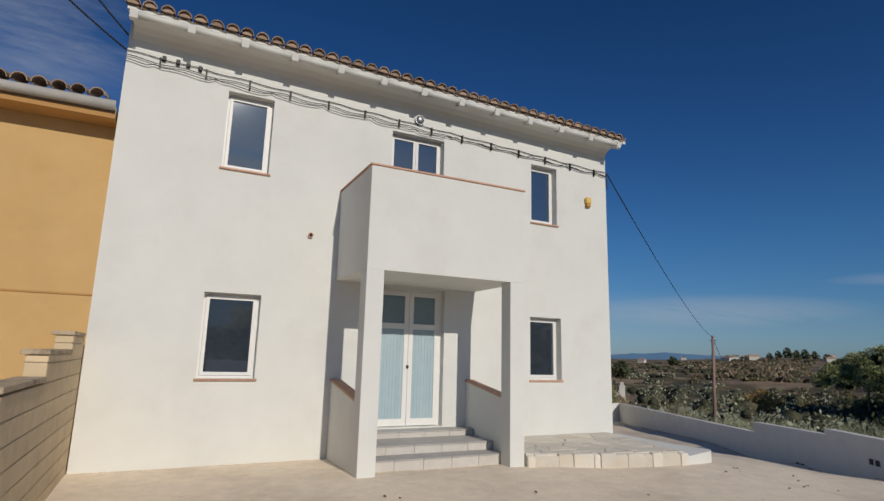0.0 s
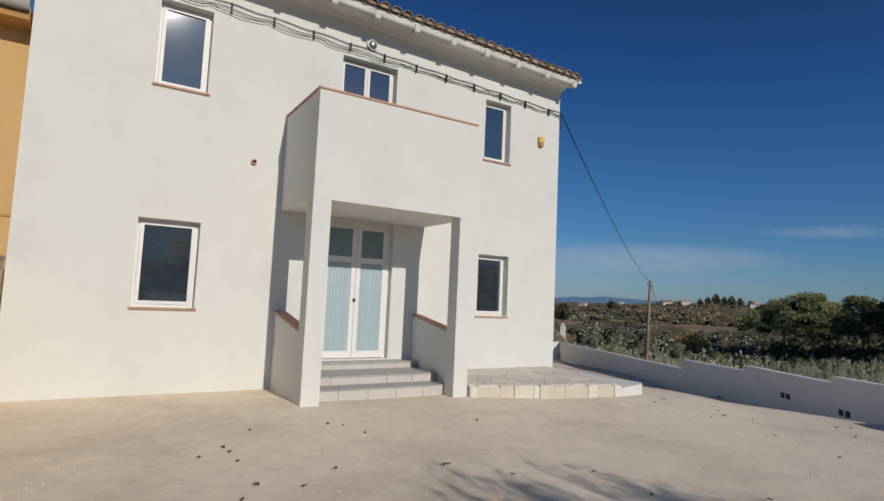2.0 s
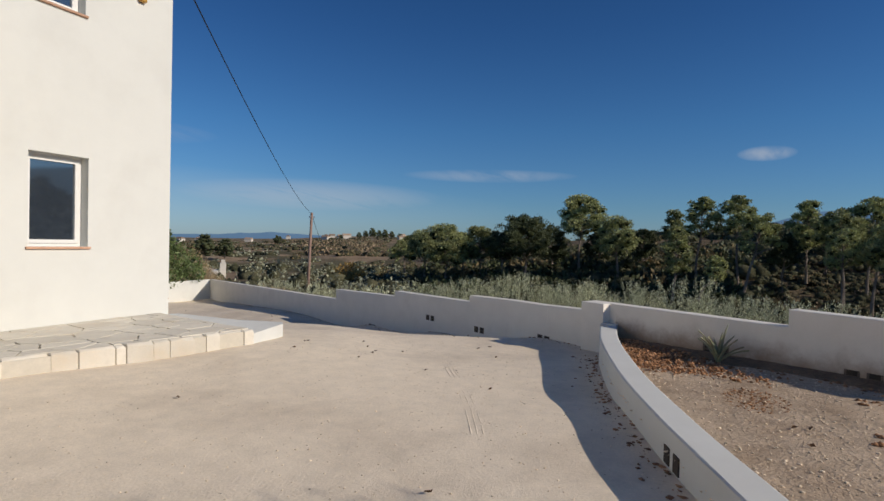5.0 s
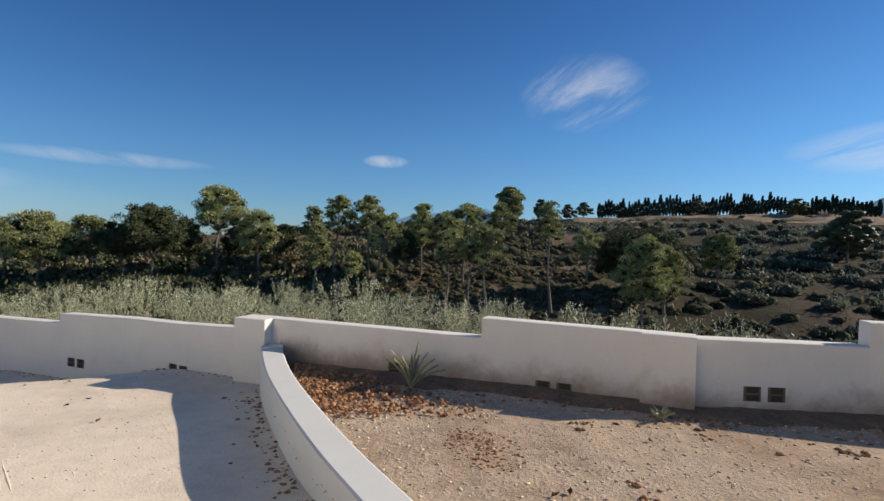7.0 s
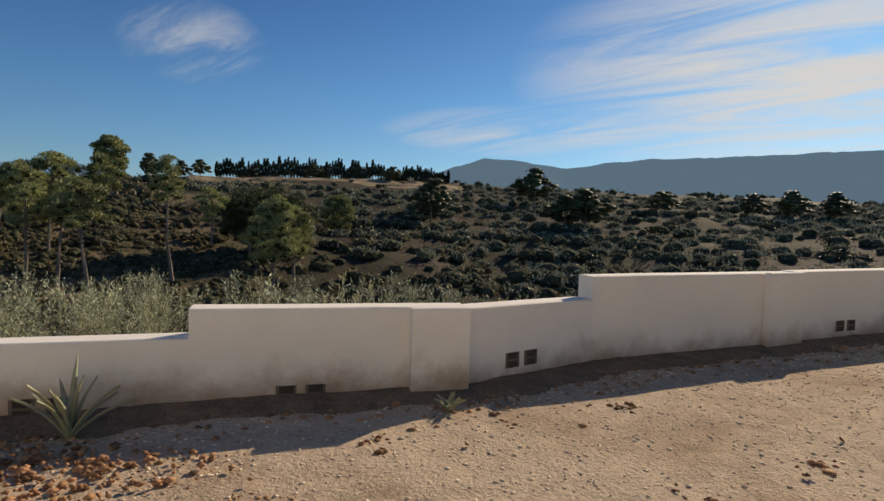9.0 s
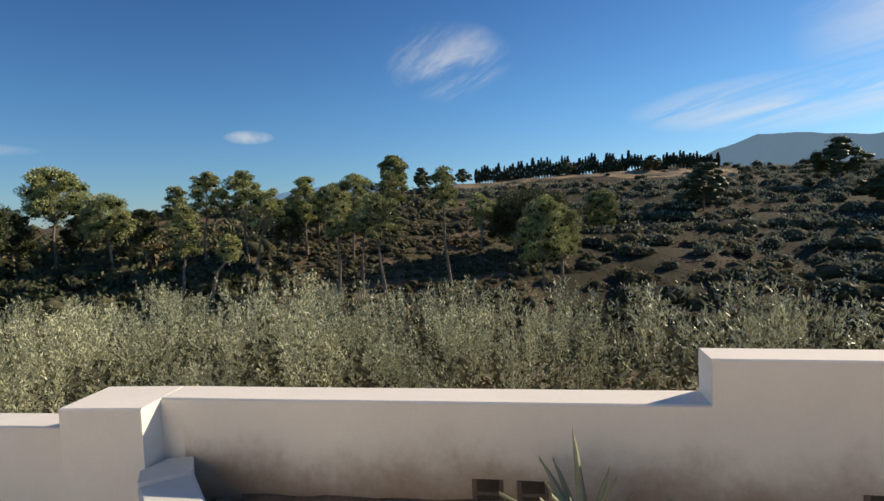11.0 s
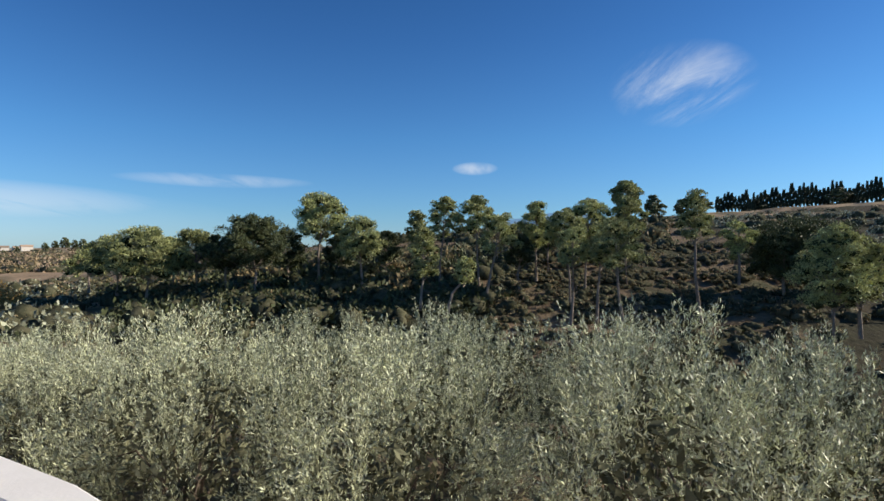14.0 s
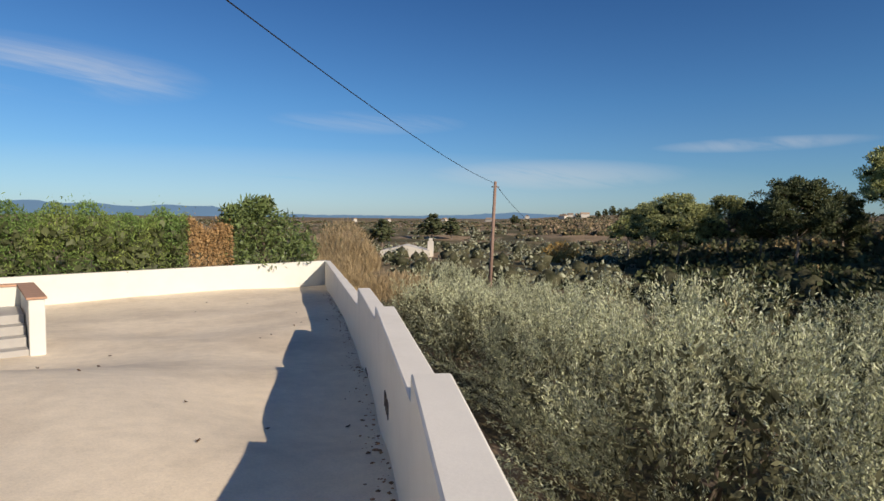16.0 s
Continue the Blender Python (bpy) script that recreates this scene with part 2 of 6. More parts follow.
GROVE = mat("grove_leaf", (0.32, 0.33, 0.23), 0.8, 0.12, 0.4, 12, 0.0, island=0.4, trans=0.1)
LEAFSHADE = mat("bush_inner_shade", (0.11, 0.105, 0.065), 0.95, 0.25, 1.2, 9, 0.6, 0.15, second=(0.045, 0.048, 0.028), second_scale=0.8, second_range=(0.4, 0.6), spec=0.05)
CYPR = mat("cypress_leaf", (0.055, 0.068, 0.04), 0.7, 0.12, 2, 12, 0.0, island=0.3)
HEDGE = mat("hedge_leaf", (0.16, 0.26, 0.075), 0.6, 0.12, 0.7, 12, 0.0, second=(0.28, 0.34, 0.10), second_scale=0.5, second_range=(0.5, 0.65), island=0.4, trans=0.2)
HEDGEDRY = mat("dry_hedge_leaf", (0.42, 0.27, 0.13), 0.8, 0.12, 2, 12, 0.0, island=0.4, trans=0.1)
CITRUS = mat("loquat_leaf", (0.14, 0.19, 0.07), 0.4, 0.12, 2, 12, 0.0, island=0.4, trans=0.15)
GRASSY = mat("dry_grass", (0.42, 0.32, 0.19), 0.9, 0.15, 2, 20, 0.0, island=0.3, trans=0.2)
ORANGE = mat("autumn_leaf", (0.42, 0.27, 0.09), 0.8, 0.12, 2, 12, 0.0, island=0.3, trans=0.2)
BARK = mat("bark", (0.11, 0.085, 0.065), 0.95, 0.2, 5, 40, 0.8, 0.02)
PBARK = mat("pine_bark", (0.26, 0.21, 0.17), 0.95, 0.2, 5, 40, 0.8, 0.02)
WOODP = mat("weathered_pole", (0.30, 0.20, 0.16), 0.9, 0.12, 3, 40, 0.5, 0.01)
CABLE = mat("black_cable", (0.02, 0.02, 0.022), 0.5, 0.02, 8, 60, 0.0)
GUTTER = mat("grey_gutter", (0.48, 0.46, 0.42), 0.5, 0.05, 4, 40, 0.1, 0.002)
AGAVE = mat("agave_leaf", (0.30, 0.30, 0.18), 0.5, 0.1, 6, 40, 0.1, 0.004, second=(0.32, 0.25, 0.14), second_scale=8, second_range=(0.5, 0.7))
BLUE = mat("blue_paint", (0.38, 0.49, 0.53), 0.4, 0.03, 5, 60, 0.08, 0.002, per_object=0.03)
BLUED = mat("blue_curtain", (0.20, 0.27, 0.30), 0.8, 0.03, 5, 60, 0.08, 0.002)
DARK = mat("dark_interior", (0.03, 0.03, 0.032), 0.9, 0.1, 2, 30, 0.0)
VENT = mat("vent_hole_shade", (0.07, 0.055, 0.042), 0.95, 0.2, 8, 60, 0.3, 0.005)
ALARMY = mat("yellow_plastic", (0.74, 0.50, 0.14), 0.4, 0.02, 8, 60, 0.0)
METAL = mat("grey_metal", (0.35, 0.35, 0.36), 0.4, 0.04, 8, 60, 0.0, metal=0.8)
MOUNT = mat("far_hill_haze", (0.06, 0.08, 0.09), 1.0, 0.12, 0.004, 0.02, 0.0, spec=0.0)
MOUNTB = mat("far_mountain_haze", (0.05, 0.08, 0.12), 1.0, 0.04, 0.002, 0.01, 0.0, spec=0.0)
# blue haze over the far ridges is put in as emission
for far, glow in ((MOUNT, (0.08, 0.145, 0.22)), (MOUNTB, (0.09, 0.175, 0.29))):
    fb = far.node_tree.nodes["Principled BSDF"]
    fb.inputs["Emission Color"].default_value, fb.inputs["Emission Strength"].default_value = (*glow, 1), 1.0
FARWHITE = mat("far_house_wall", (0.62, 0.58, 0.52), 0.9, 0.04, 1, 10, 0.0)
ROAD = mat("dirt_track", (0.30, 0.22, 0.15), 0.95, 0.14, 1.5, 24, 0.6, 0.03, second=(0.16, 0.11, 0.07), second_scale=1.2, second_range=(0.42, 0.6))


def glass_mat():
    m = bpy.data.materials.new("window_glass")
    m.use_nodes = True
    b = m.node_tree.nodes["Principled BSDF"]
    b.inputs["Base Color"].default_value = (0.035, 0.045, 0.06, 1)
    b.inputs["Roughness"].default_value = 0.04
    b.inputs["Specular IOR Level"].default_value = 0.9
    b.inputs["IOR"].default_value = 2.1
    return m


GLASS = glass_mat()


# ---- mesh helpers ----
def part(name, bm, material, parent=None, label="", smooth=False, kind="", group="", category=""):
    me = bpy.data.meshes.new(name)
    bm.to_mesh(me)
    bm.free()
    if material:
        me.materials.append(material)
    if smooth:
        me.shade_smooth()
    ob = new(name, me)
    if parent:
        ob.parent = parent
    return tagged(ob, label, category, group, kind)


def thing(name, place=(0, 0, 0), label="", category="", group="", kind="", rz=0):
    ob = new(name)
    ob.matrix_world = pose(*place, 0, 0, rz)
    return tagged(ob, label, category, group, kind)


def box(bm, x0, x1, y0, y1, z0, z1, m=None):
    vs = [bm.verts.new(v) for v in ((x0, y0, z0), (x1, y0, z0), (x1, y1, z0), (x0, y1, z0), (x0, y0, z1), (x1, y0, z1), (x1, y1, z1), (x0, y1, z1))]
    for f in ((0, 3, 2, 1), (4, 5, 6, 7), (0, 1, 5, 4), (1, 2, 6, 5), (2, 3, 7, 6), (3, 0, 4, 7)):
        bm.faces.new([vs[i] for i in f])
    if m is not None:
        bmesh.ops.transform(bm, matrix=m, verts=vs)
    return vs


def bevel(bm, w, seg=1):
    bmesh.ops.bevel(bm, geom=list(bm.edges), offset=w, segments=seg, affect="EDGES", clamp_overlap=True)
    return bm


def bbox(x0, x1, y0, y1, z0, z1, w=0.006, seg=1):
    bm = bmesh.new()
    box(bm, x0, x1, y0, y1, z0, z1)
    return bevel(bm, w, seg) if w else bm


def prism(pts, z0, z1, bm=None):
    """A prism over a polygon in plan; z0 and z1 are numbers or functions of x, y."""
    bm = bm or bmesh.new()
    f = lambda z, p: z(*p) if callable(z) else z
    lo = [bm.verts.new((*p, f(z0, p))) for p in pts]
    hi = [bm.verts.new((*p, f(z1, p))) for p in pts]
    n = len(pts)
    bm.faces.new(lo[::-1])
    bm.faces.new(hi)
    for i in range(n):
        bm.faces.new((lo[i], lo[(i + 1) % n], hi[(i + 1) % n], hi[i]))
    bmesh.ops.recalc_face_normals(bm, faces=bm.faces)
    return bm


def tube(bm, pts, r, sides=6, r1=None, cap=True):
    """A tube along points, tapering from r to r1."""
    rings, n = [], len(pts)
    r1 = r if r1 is None else r1
    for i, p in enumerate(pts):
        p = Vector(p)
        d = Vector(pts[min(i + 1, n - 1)]) - Vector(pts[max(i - 1, 0)])
        q = d.to_track_quat("Z", "Y")
        rr = r + (r1 - r) * i / max(1, n - 1)
        rings.append([bm.verts.new(p + q @ Vector((rr * math.cos(2 * math.pi * k / sides), rr * math.sin(2 * math.pi * k / sides), 0))) for k in range(sides)])
    for a, b in zip(rings, rings[1:]):
        for k in range(sides):
            bm.faces.new((a[k], a[(k + 1) % sides], b[(k + 1) % sides], b[k]))
    if cap:
        bm.faces.new(rings[0][::-1])
        bm.faces.new(rings[-1])


def mesh_from(name, verts, faces, material, parent=None, label="", kind="", smooth=False, category=""):
    me = bpy.data.meshes.new(name)
    verts, faces = np.asarray(verts, dtype=float), np.asarray(faces)
    me.vertices.add(len(verts))
    me.vertices.foreach_set("co", verts.ravel())
    k = faces.shape[1]
    me.loops.add(faces.size)
    me.loops.foreach_set("vertex_index", faces.ravel())
    me.polygons.add(len(faces))
    me.polygons.foreach_set("loop_start", np.arange(0, faces.size, k))
    me.update(calc_edges=True)
    me.validate()
    if material:
        me.materials.append(material)
    if smooth:
        me.shade_smooth()
    ob = new(name, me)
    if parent:
        ob.parent = parent
    return tagged(ob, label, category, "", kind)


# ---- lie of the land ----
WALL_PTS = [(14.81, 15.25), (8.74, 2.93), (6.97, -0.29), (5.26, -3.20), (4.47, -4.38), (3.64, -5.36), (2.98, -6.22), (2.76, -6.60), (1.26, -8.83), (0.10, -10.50), (-0.29, -11.93), (-1.6, -14.5), (-3.4, -18.0), (-6.5, -24.0)]
GROUND_PTS = [(-9.7, 0, -.03), (-7.3, 0, -.03), (-3.4, -1.65, -.01), (-6.1, -1.66, 0.0), (-9, -9, .05), (-6, -7.5, .0), (-3, -4, -.08), (-0.6, -2.4, -.03), (0.35, -2.06, -.1), (0, 0, -.05), (3.0, 0.0, -.55), (2, -4, -.28),
              (2.9, -6.1, -.29), (5.26, -3.2, -.77), (6.97, -.29, -1.06), (8.74, 2.93, -1.35), (14.8, 15.25, -1.77), (4.4, 5.5, -1.25), (5.1, 13.1, -1.65), (-1, 14, -1.5), (0.5, -6.8, -.2), (-2, -7.4, -.1), (-4, -8, -.05), (-12, -14, .1), (9, 12, -1.66), (7, 8, -1.5), (-9, 14, -1.2), (-6, -12, .05), (-5, -20, .15), (-10, 5, -.4)]
GA = np.array(GROUND_PTS)


def yard_z(x, y):
    d2 = (GA[:, 0] - x) ** 2 + (GA[:, 1] - y) ** 2 + 0.3
    w = d2 ** -1.6
    return float((w * GA[:, 2]).sum() / w.sum())


BED_OUT = [(2.45, -6.50), (1.09, -6.72), (-0.66, -7.15), (-1.93, -7.56), (-2.68, -7.84), (-3.7, -8.25), (-4.6, -8.75), (-5.8, -9.7), (-6.8, -11.0), (-7.4, -12.6), (-7.7, -15), (-7.8, -24)]
BED_IN = [(2.50, -6.74), (1.17, -6.95), (-0.58, -7.38), (-1.85, -7.79), (-2.6, -8.06), (-3.6, -8.47), (-4.48, -8.95), (-5.65, -9.86), (-6.6, -11.1), (-7.18, -12.65), (-7.47, -15), (-7.57, -24)]


def bed_z(x, y):
    # the gravel bed lies higher than the yard and rises to the south
    return 0.02 - 0.05 * math.exp(-((x - 2) ** 2 + (y + 7) ** 2) / 3) + 0.004 * (-y - 8) + 0.012 * noise.noise((x * 1.7, y * 1.7, 0))


AZ = [-180, -120, -90, -75, -60, -45, -30, -15, 0, 15, 25, 32, 45, 60, 90, 135, 180]
RR = [0, 8, 14, 22, 32, 42, 52, 65, 80, 100, 130, 160, 200, 260, 400, 700, 1500, 5000]
TAB = {
    -180: [-1.2] * 18,
    -120: [-1.2, -1.4, -1.8, -2, -2, -2, -2, -2, -2, -2, -2, -2, -2, -2, -2, -2, -2, -2],
    -90: [-1.2, -1.6, -2.4, -4, -6, -7, -7, -6, -4, -3, 0, 3, 7, 11, 16, 22, 30, 30],
    -75: [-1.2, -1.8, -2.6, -4.5, -7, -9, -8.5, -7, -5, -2, 2, 6, 10, 14, 22, 30, 38, 38],
    -60: [-1.3, -1.8, -2.6, -5, -9, -11, -9, -7, -4, -.5, 4, 8, 12.5, 17, 24, 30, 40, 40],
    -45: [-1.4, -1.8, -2.6, -5, -10, -10, -8, -5, -2, 1.5, 7, 11.5, 15.5, 20, 22, 24, 30, 30],
    -30: [-1.5, -1.9, -2.7, -5.5, -10, -8.5, -6, -3, 0, 3, 7.5, 11, 13.5, 15, 16, 16, 16, 16],
    -15: [-1.5, -1.9, -2.7, -5.5, -10, -9.5, -6, -2, 1, 3.5, 6.5, 8.5, 9.5, 10, 10, 10, 10, 10],
    0: [-1.5, -1.9, -2.7, -5.5, -10, -9.5, -5, -2, 0, 1.5, 3.5, 5, 6, 6, 6, 6, 6, 6],
    15: [-1.6, -1.9, -2.7, -5, -9, -8.5, -5, -2.5, -1, 0, 1, 2, 2.5, 3, 4, 4, 4, 4],
    25: [-1.6, -1.9, -2.7, -4, -6.5, -6, -5, -4, -3, -2, -1.5, -1, 0, 0, 2, 4, 5, 5],
    32: [-1.6, -1.9, -2.6, -3.6, -4.5, -4.5, -4.5, -4.2, -4, -3.8, -3.5, -3, -3, -2, 1, 9, 12, 4],
    45: [-1.6, -2.0, -2.5, -3.2, -3.8, -4, -4, -4, -4, -4, -4, -4, -4, -4, -3.5, 0, 3, 4],
    60: [-1.7, -2.1, -2.4, -2.7, -3, -3.4, -3.6, -3.8, -4, -4, -4, -4, -4, -4, -4, -3, 0, 2],
    90: [-1.8, -2.0, -2.2, -2.3, -2.4, -2.6, -2.8, -3, -3, -3, -3, -3, -3, -3, -3, -2, 0, 2],
    135: [-1.5] * 18,
    180: [-1.2] * 18,
}
TABA = np.array([TAB[a] for a in AZ])


def land_z(x, y, rough=True):
    dx, dy = x - 1.0, y + 6.0
    r, a = math.hypot(dx, dy), math.degrees(math.atan2(dy, dx))
    i = max(0, min(len(AZ) - 2, int(np.searchsorted(AZ, a)) - 1))
    f = (a - AZ[i]) / (AZ[i + 1] - AZ[i])
    f = f * f * (3 - 2 * f)
    z = (1 - f) * np.interp(r, RR, TABA[i]) + f * np.interp(r, RR, TABA[i + 1])
    if rough and r > 12:
        k = min(1.0, (r - 12) / 30)
        z += k * (1.3 * noise.noise((x * .045, y * .045, 3)) + .5 * noise.noise((x * .16, y * .16, 8)))
        if -80 < a < -12 and r > 60:   # terraces cut across the slope
            step = 1.9
            k2 = min(1.0, (r - 60) / 15) * 0.75
            q = math.floor(z / step) * step
            g = (z - q) / step
            z = (1 - k2) * z + k2 * (q + step * min(1.0, max(0.0, (g - .7) / .3)))
    return float(z)


def make_land():
    na, verts, faces = 300, [], []
    rs = [0.5, 3, 5, 6.5, 8, 9.5, 11, 13, 15, 17, 19.5, 22, 24.5, 27, 30, 33, 36, 39, 42, 45, 48, 51.5, 55, 59, 63, 67, 71, 75, 79, 83, 87, 92, 97, 102, 108, 114, 120, 127, 134, 142, 150, 158, 167, 177, 187, 198, 210, 225, 245, 270, 300, 350, 420, 520, 700, 1000, 1500, 2500, 4500]
    for r in rs:
        for k in range(na):
            a = 2 * math.pi * k / na
            x, y = 1 + r * math.cos(a), -6 + r * math.sin(a)
            verts.append((x, y, land_z(x, y) - (0.25 if r < 12 else 0)))
    for j in range(len(rs) - 1):
        for k in range(na):
            a, b = j * na + k, j * na + (k + 1) % na
            faces.append((a, b, b + na, a + na))
    ob = mesh_from("ground", verts, faces, EARTH, kind="structure", label="dry scrubby hillside earth with terraces and low growth", smooth=True, category="ground")
    ob.data.materials.append(PLAIN)
    ob.data.materials.append(TERRACESHADE)
    slot = np.zeros(len(faces), dtype=np.int32)
    for j in range(len(rs) - 1):
        for k in range(na):
            a = (360.0 * k / na + 180) % 360 - 180 + 4 * noise.noise((rs[j] * .05, k * .1, 0))
            if 27 < a < 100 and rs[j] > 50:
                slot[j * na + k] = 1
            # southern bearings take the earth with the slope's shade painted in
            elif a < -37 and rs[j] > 40 and rs[j] < 2000:
                slot[j * na + k] = 2
    ob.data.polygons.foreach_set("material_index", slot)
    return ob


make_land()


def grid_sheet(name, inside, zf, x0, x1, y0, y1, step, material, label):
    verts, index, faces = [], {}, []
    nx, ny = int((x1 - x0) / step), int((y1 - y0) / step)
    keep = lambda i, j: inside(x0 + (i + .5) * step, y0 + (j + .5) * step)
    for i in range(nx):
        for j in range(ny):
            if not keep(i, j):
                continue
            f = []
            for a, b in ((i, j), (i + 1, j), (i + 1, j + 1), (i, j + 1)):
                if (a, b) not in index:
                    index[a, b] = len(verts)
                    x, y = x0 + a * step, y0 + b * step
                    verts.append((x, y, zf(x, y)))
                f.append(index[a, b])
            faces.append(f)
    return mesh_from(name, verts, faces, material, kind="structure", label=label, smooth=True, category="ground")


def wall_x(y):
    ys, xs = [p[1] for p in WALL_PTS][::-1], [p[0] for p in WALL_PTS][::-1]
    return float(np.interp(y, ys, xs))


def bed_edge_y(x):
    pts = BED_OUT[:9][::-1]
    return float(np.interp(x, [p[0] for p in pts], [p[1] for p in pts])) - 0.1


def in_bed(x, y):
    if x > wall_x(y):
        return False
    if y > -11.0:
        return x > -6.7 and y < bed_edge_y(x)
    return x > -7.6


def yard_zz(x, y):
    return yard_z(x, y) + 0.006 * noise.noise((x * 2.1, y * 2.1, 1))


grid_sheet("pavement", lambda x, y: x < wall_x(y) + 0.12 and -26 < y < 15.2 and not in_bed(x, y), yard_zz, -22, 16, -26, 16, 0.2, GRAVEL, "pale compacted gravel yard with tyre marks and leaves")
grid_sheet("gravel_bed", lambda x, y: x < wall_x(y) + 0.12 and y > -26 and (in_bed(x, y) ), bed_z, -8, 4, -26, -6, 0.1, PGRAVEL, "stony brown gravel bed behind the low white wall")


def track():
    verts, faces, d, n = [], [], Vector((0.5, 0.866)), Vector((0.866, -0.5))
    m = 90
    for i in range(m):
        y = -16 + i * .36
        x = wall_x(y)
        for j in range(9):
            p = Vector((x, y)) + n * (.25 + j * .22)
            verts.append((p.x, p.y, land_z(p.x, p.y, False) - .13 - .05 * abs(j - 4) / 4 + .035 * noise.noise((p.x * 2, p.y * 2, 4))))
    for i in range(m - 1):
        for j in range(8):
            q = i * 9 + j
            faces.append((q, q + 1, q + 10, q + 9))
    mesh_from("road", verts, faces, ROAD, None, "narrow bare earth track along the outside of the wall", "structure", smooth=True, category="track")


track()


def tyre_marks():
    t = thing("tyre_marks", (0, 0, 0), "faint ribbed tyre marks pressed into the pale gravel", "tyre marks", kind="structure")
    for (xa, ya), (xb, yb), w in (((0.55, -4.75), (-2.3, -6.25), .05), ((0.2, -3.6), (-1.0, -4.1), .045)):
        d = Vector((xb - xa, yb - ya)).normalized()
        n = Vector((-d.y, d.x))
        for k in range(3):
            bm, prev = bmesh.new(), None
            for i in range(26):
                f = i / 25
                p = Vector((xa + (xb - xa) * f, ya + (yb - ya) * f)) + n * ((k - 1.5) * w + .10 * math.sin(f * 2.2))
                q = [bm.verts.new((*(p + n * o), yard_z(p.x, p.y) + h)) for o, h in ((-.016, -.006), (0, .002 + .003 * noise.noise((i * .9, k, 0))), (.016, -.006))]
                if prev:
                    bm.faces.new((prev[0], prev[1], q[1], q[0]))
                    bm.faces.new((prev[1], prev[2], q[2], q[1]))
                prev = q
            part("ridge", bm, GRAVEL, t)


tyre_marks()


def soil_strip():
    """Dark damp earth along the foot of the boundary wall inside the bed, with a ragged edge; its tone also holds the
    wall's shade.
    """
    verts, faces = [], []
    n, c = 150, 7
    for i in range(n):
        y = -6.95 - i * .075
        w = .42 + .20 * noise.noise((y * .9, 0, 2)) + .14 * noise.noise((y * 3.1, 0, 5)) + (.35 if y > -8.4 else 0) * (y + 8.4) / 1.4
        x1 = wall_x(y) - .005
        for j in range(c):
            f = j / (c - 1)
            x = x1 - w * f
            z = bed_z(x, y) + .035 * (1 - f) + .012 * noise.noise((x * 7, y * 7, 1)) * (1 - f) + (.005 if f < 1 else -.02)
            verts.append((x, y, z))
    for i in range(n - 1):
        for j in range(c - 1):
            q = i * c + j
            faces.append((q, q + 1, q + c + 1, q + c))
    mesh_from("soil_strip", verts, faces, DAMPSHADE, None, "dark damp earth heaped along the foot of the wall, darkened for its shade", "structure", smooth=True, category="ground")


DAMPSHADE = mat("damp_earth_shade", (0.22, 0.155, 0.105), 0.95, 0.2, 5, 34, 0.9, 0.02, second=(0.30, 0.21, 0.14), second_scale=3.0, second_range=(0.5, 0.7), fine_amt=1.0, spec=0.1)
soil_strip()


# ---- boundary wall ----
def offset_line(a, b, d):
    v = Vector((b[0] - a[0], b[1] - a[1]))
    n = Vector((v.y, -v.x)).normalized() * d
    return n


def wall_piece(parent, a, b, za, zb, thick=0.2, inset=0.0, name="segment", lap=0.0):
    n = Vector((b[1] - a[1], -(b[0] - a[0]))).normalized()
    if n.x < 0:
        n = -n
    a, b = Vector(a), Vector(b)
    L_ = (b - a).length
    k = max(1, int(L_ / 0.6))
    pts = []
    bm = bmesh.new()
    rings = []
    for i in range(k + 1):
        p = a.lerp(b, i / k)
        zt = za + (zb - za) * i / k + 0.004 * noise.noise((p.x * 3, p.y * 3, 5))
        q, s = p - n * inset, p + n * thick
        base = min(yard_z(p.x, p.y), 0) - 0.9
        if lap and i == k:
            p = p + (b - a).normalized() * lap
            q, s, zt = p - n * inset, p + n * (thick - .002), zt - .003
        rings.append([bm.verts.new((*q, base)), bm.verts.new((*q, zt - .008)), bm.verts.new((*(q + n * .012), zt)), bm.verts.new((*(s - n * .012), zt)), bm.verts.new((*s, zt - .008)), bm.verts.new((*s, base - 1.6))])
    for r0, r1 in zip(rings, rings[1:]):
        for j in range(5):
            bm.faces.new((r0[j], r0[j + 1], r1[j + 1], r1[j]))
    bm.faces.new(rings[0])
    bm.faces.new(rings[-1][::-1])
    bmesh.ops.recalc_face_normals(bm, faces=bm.faces)
    return part(name, bm, WALLW, parent)


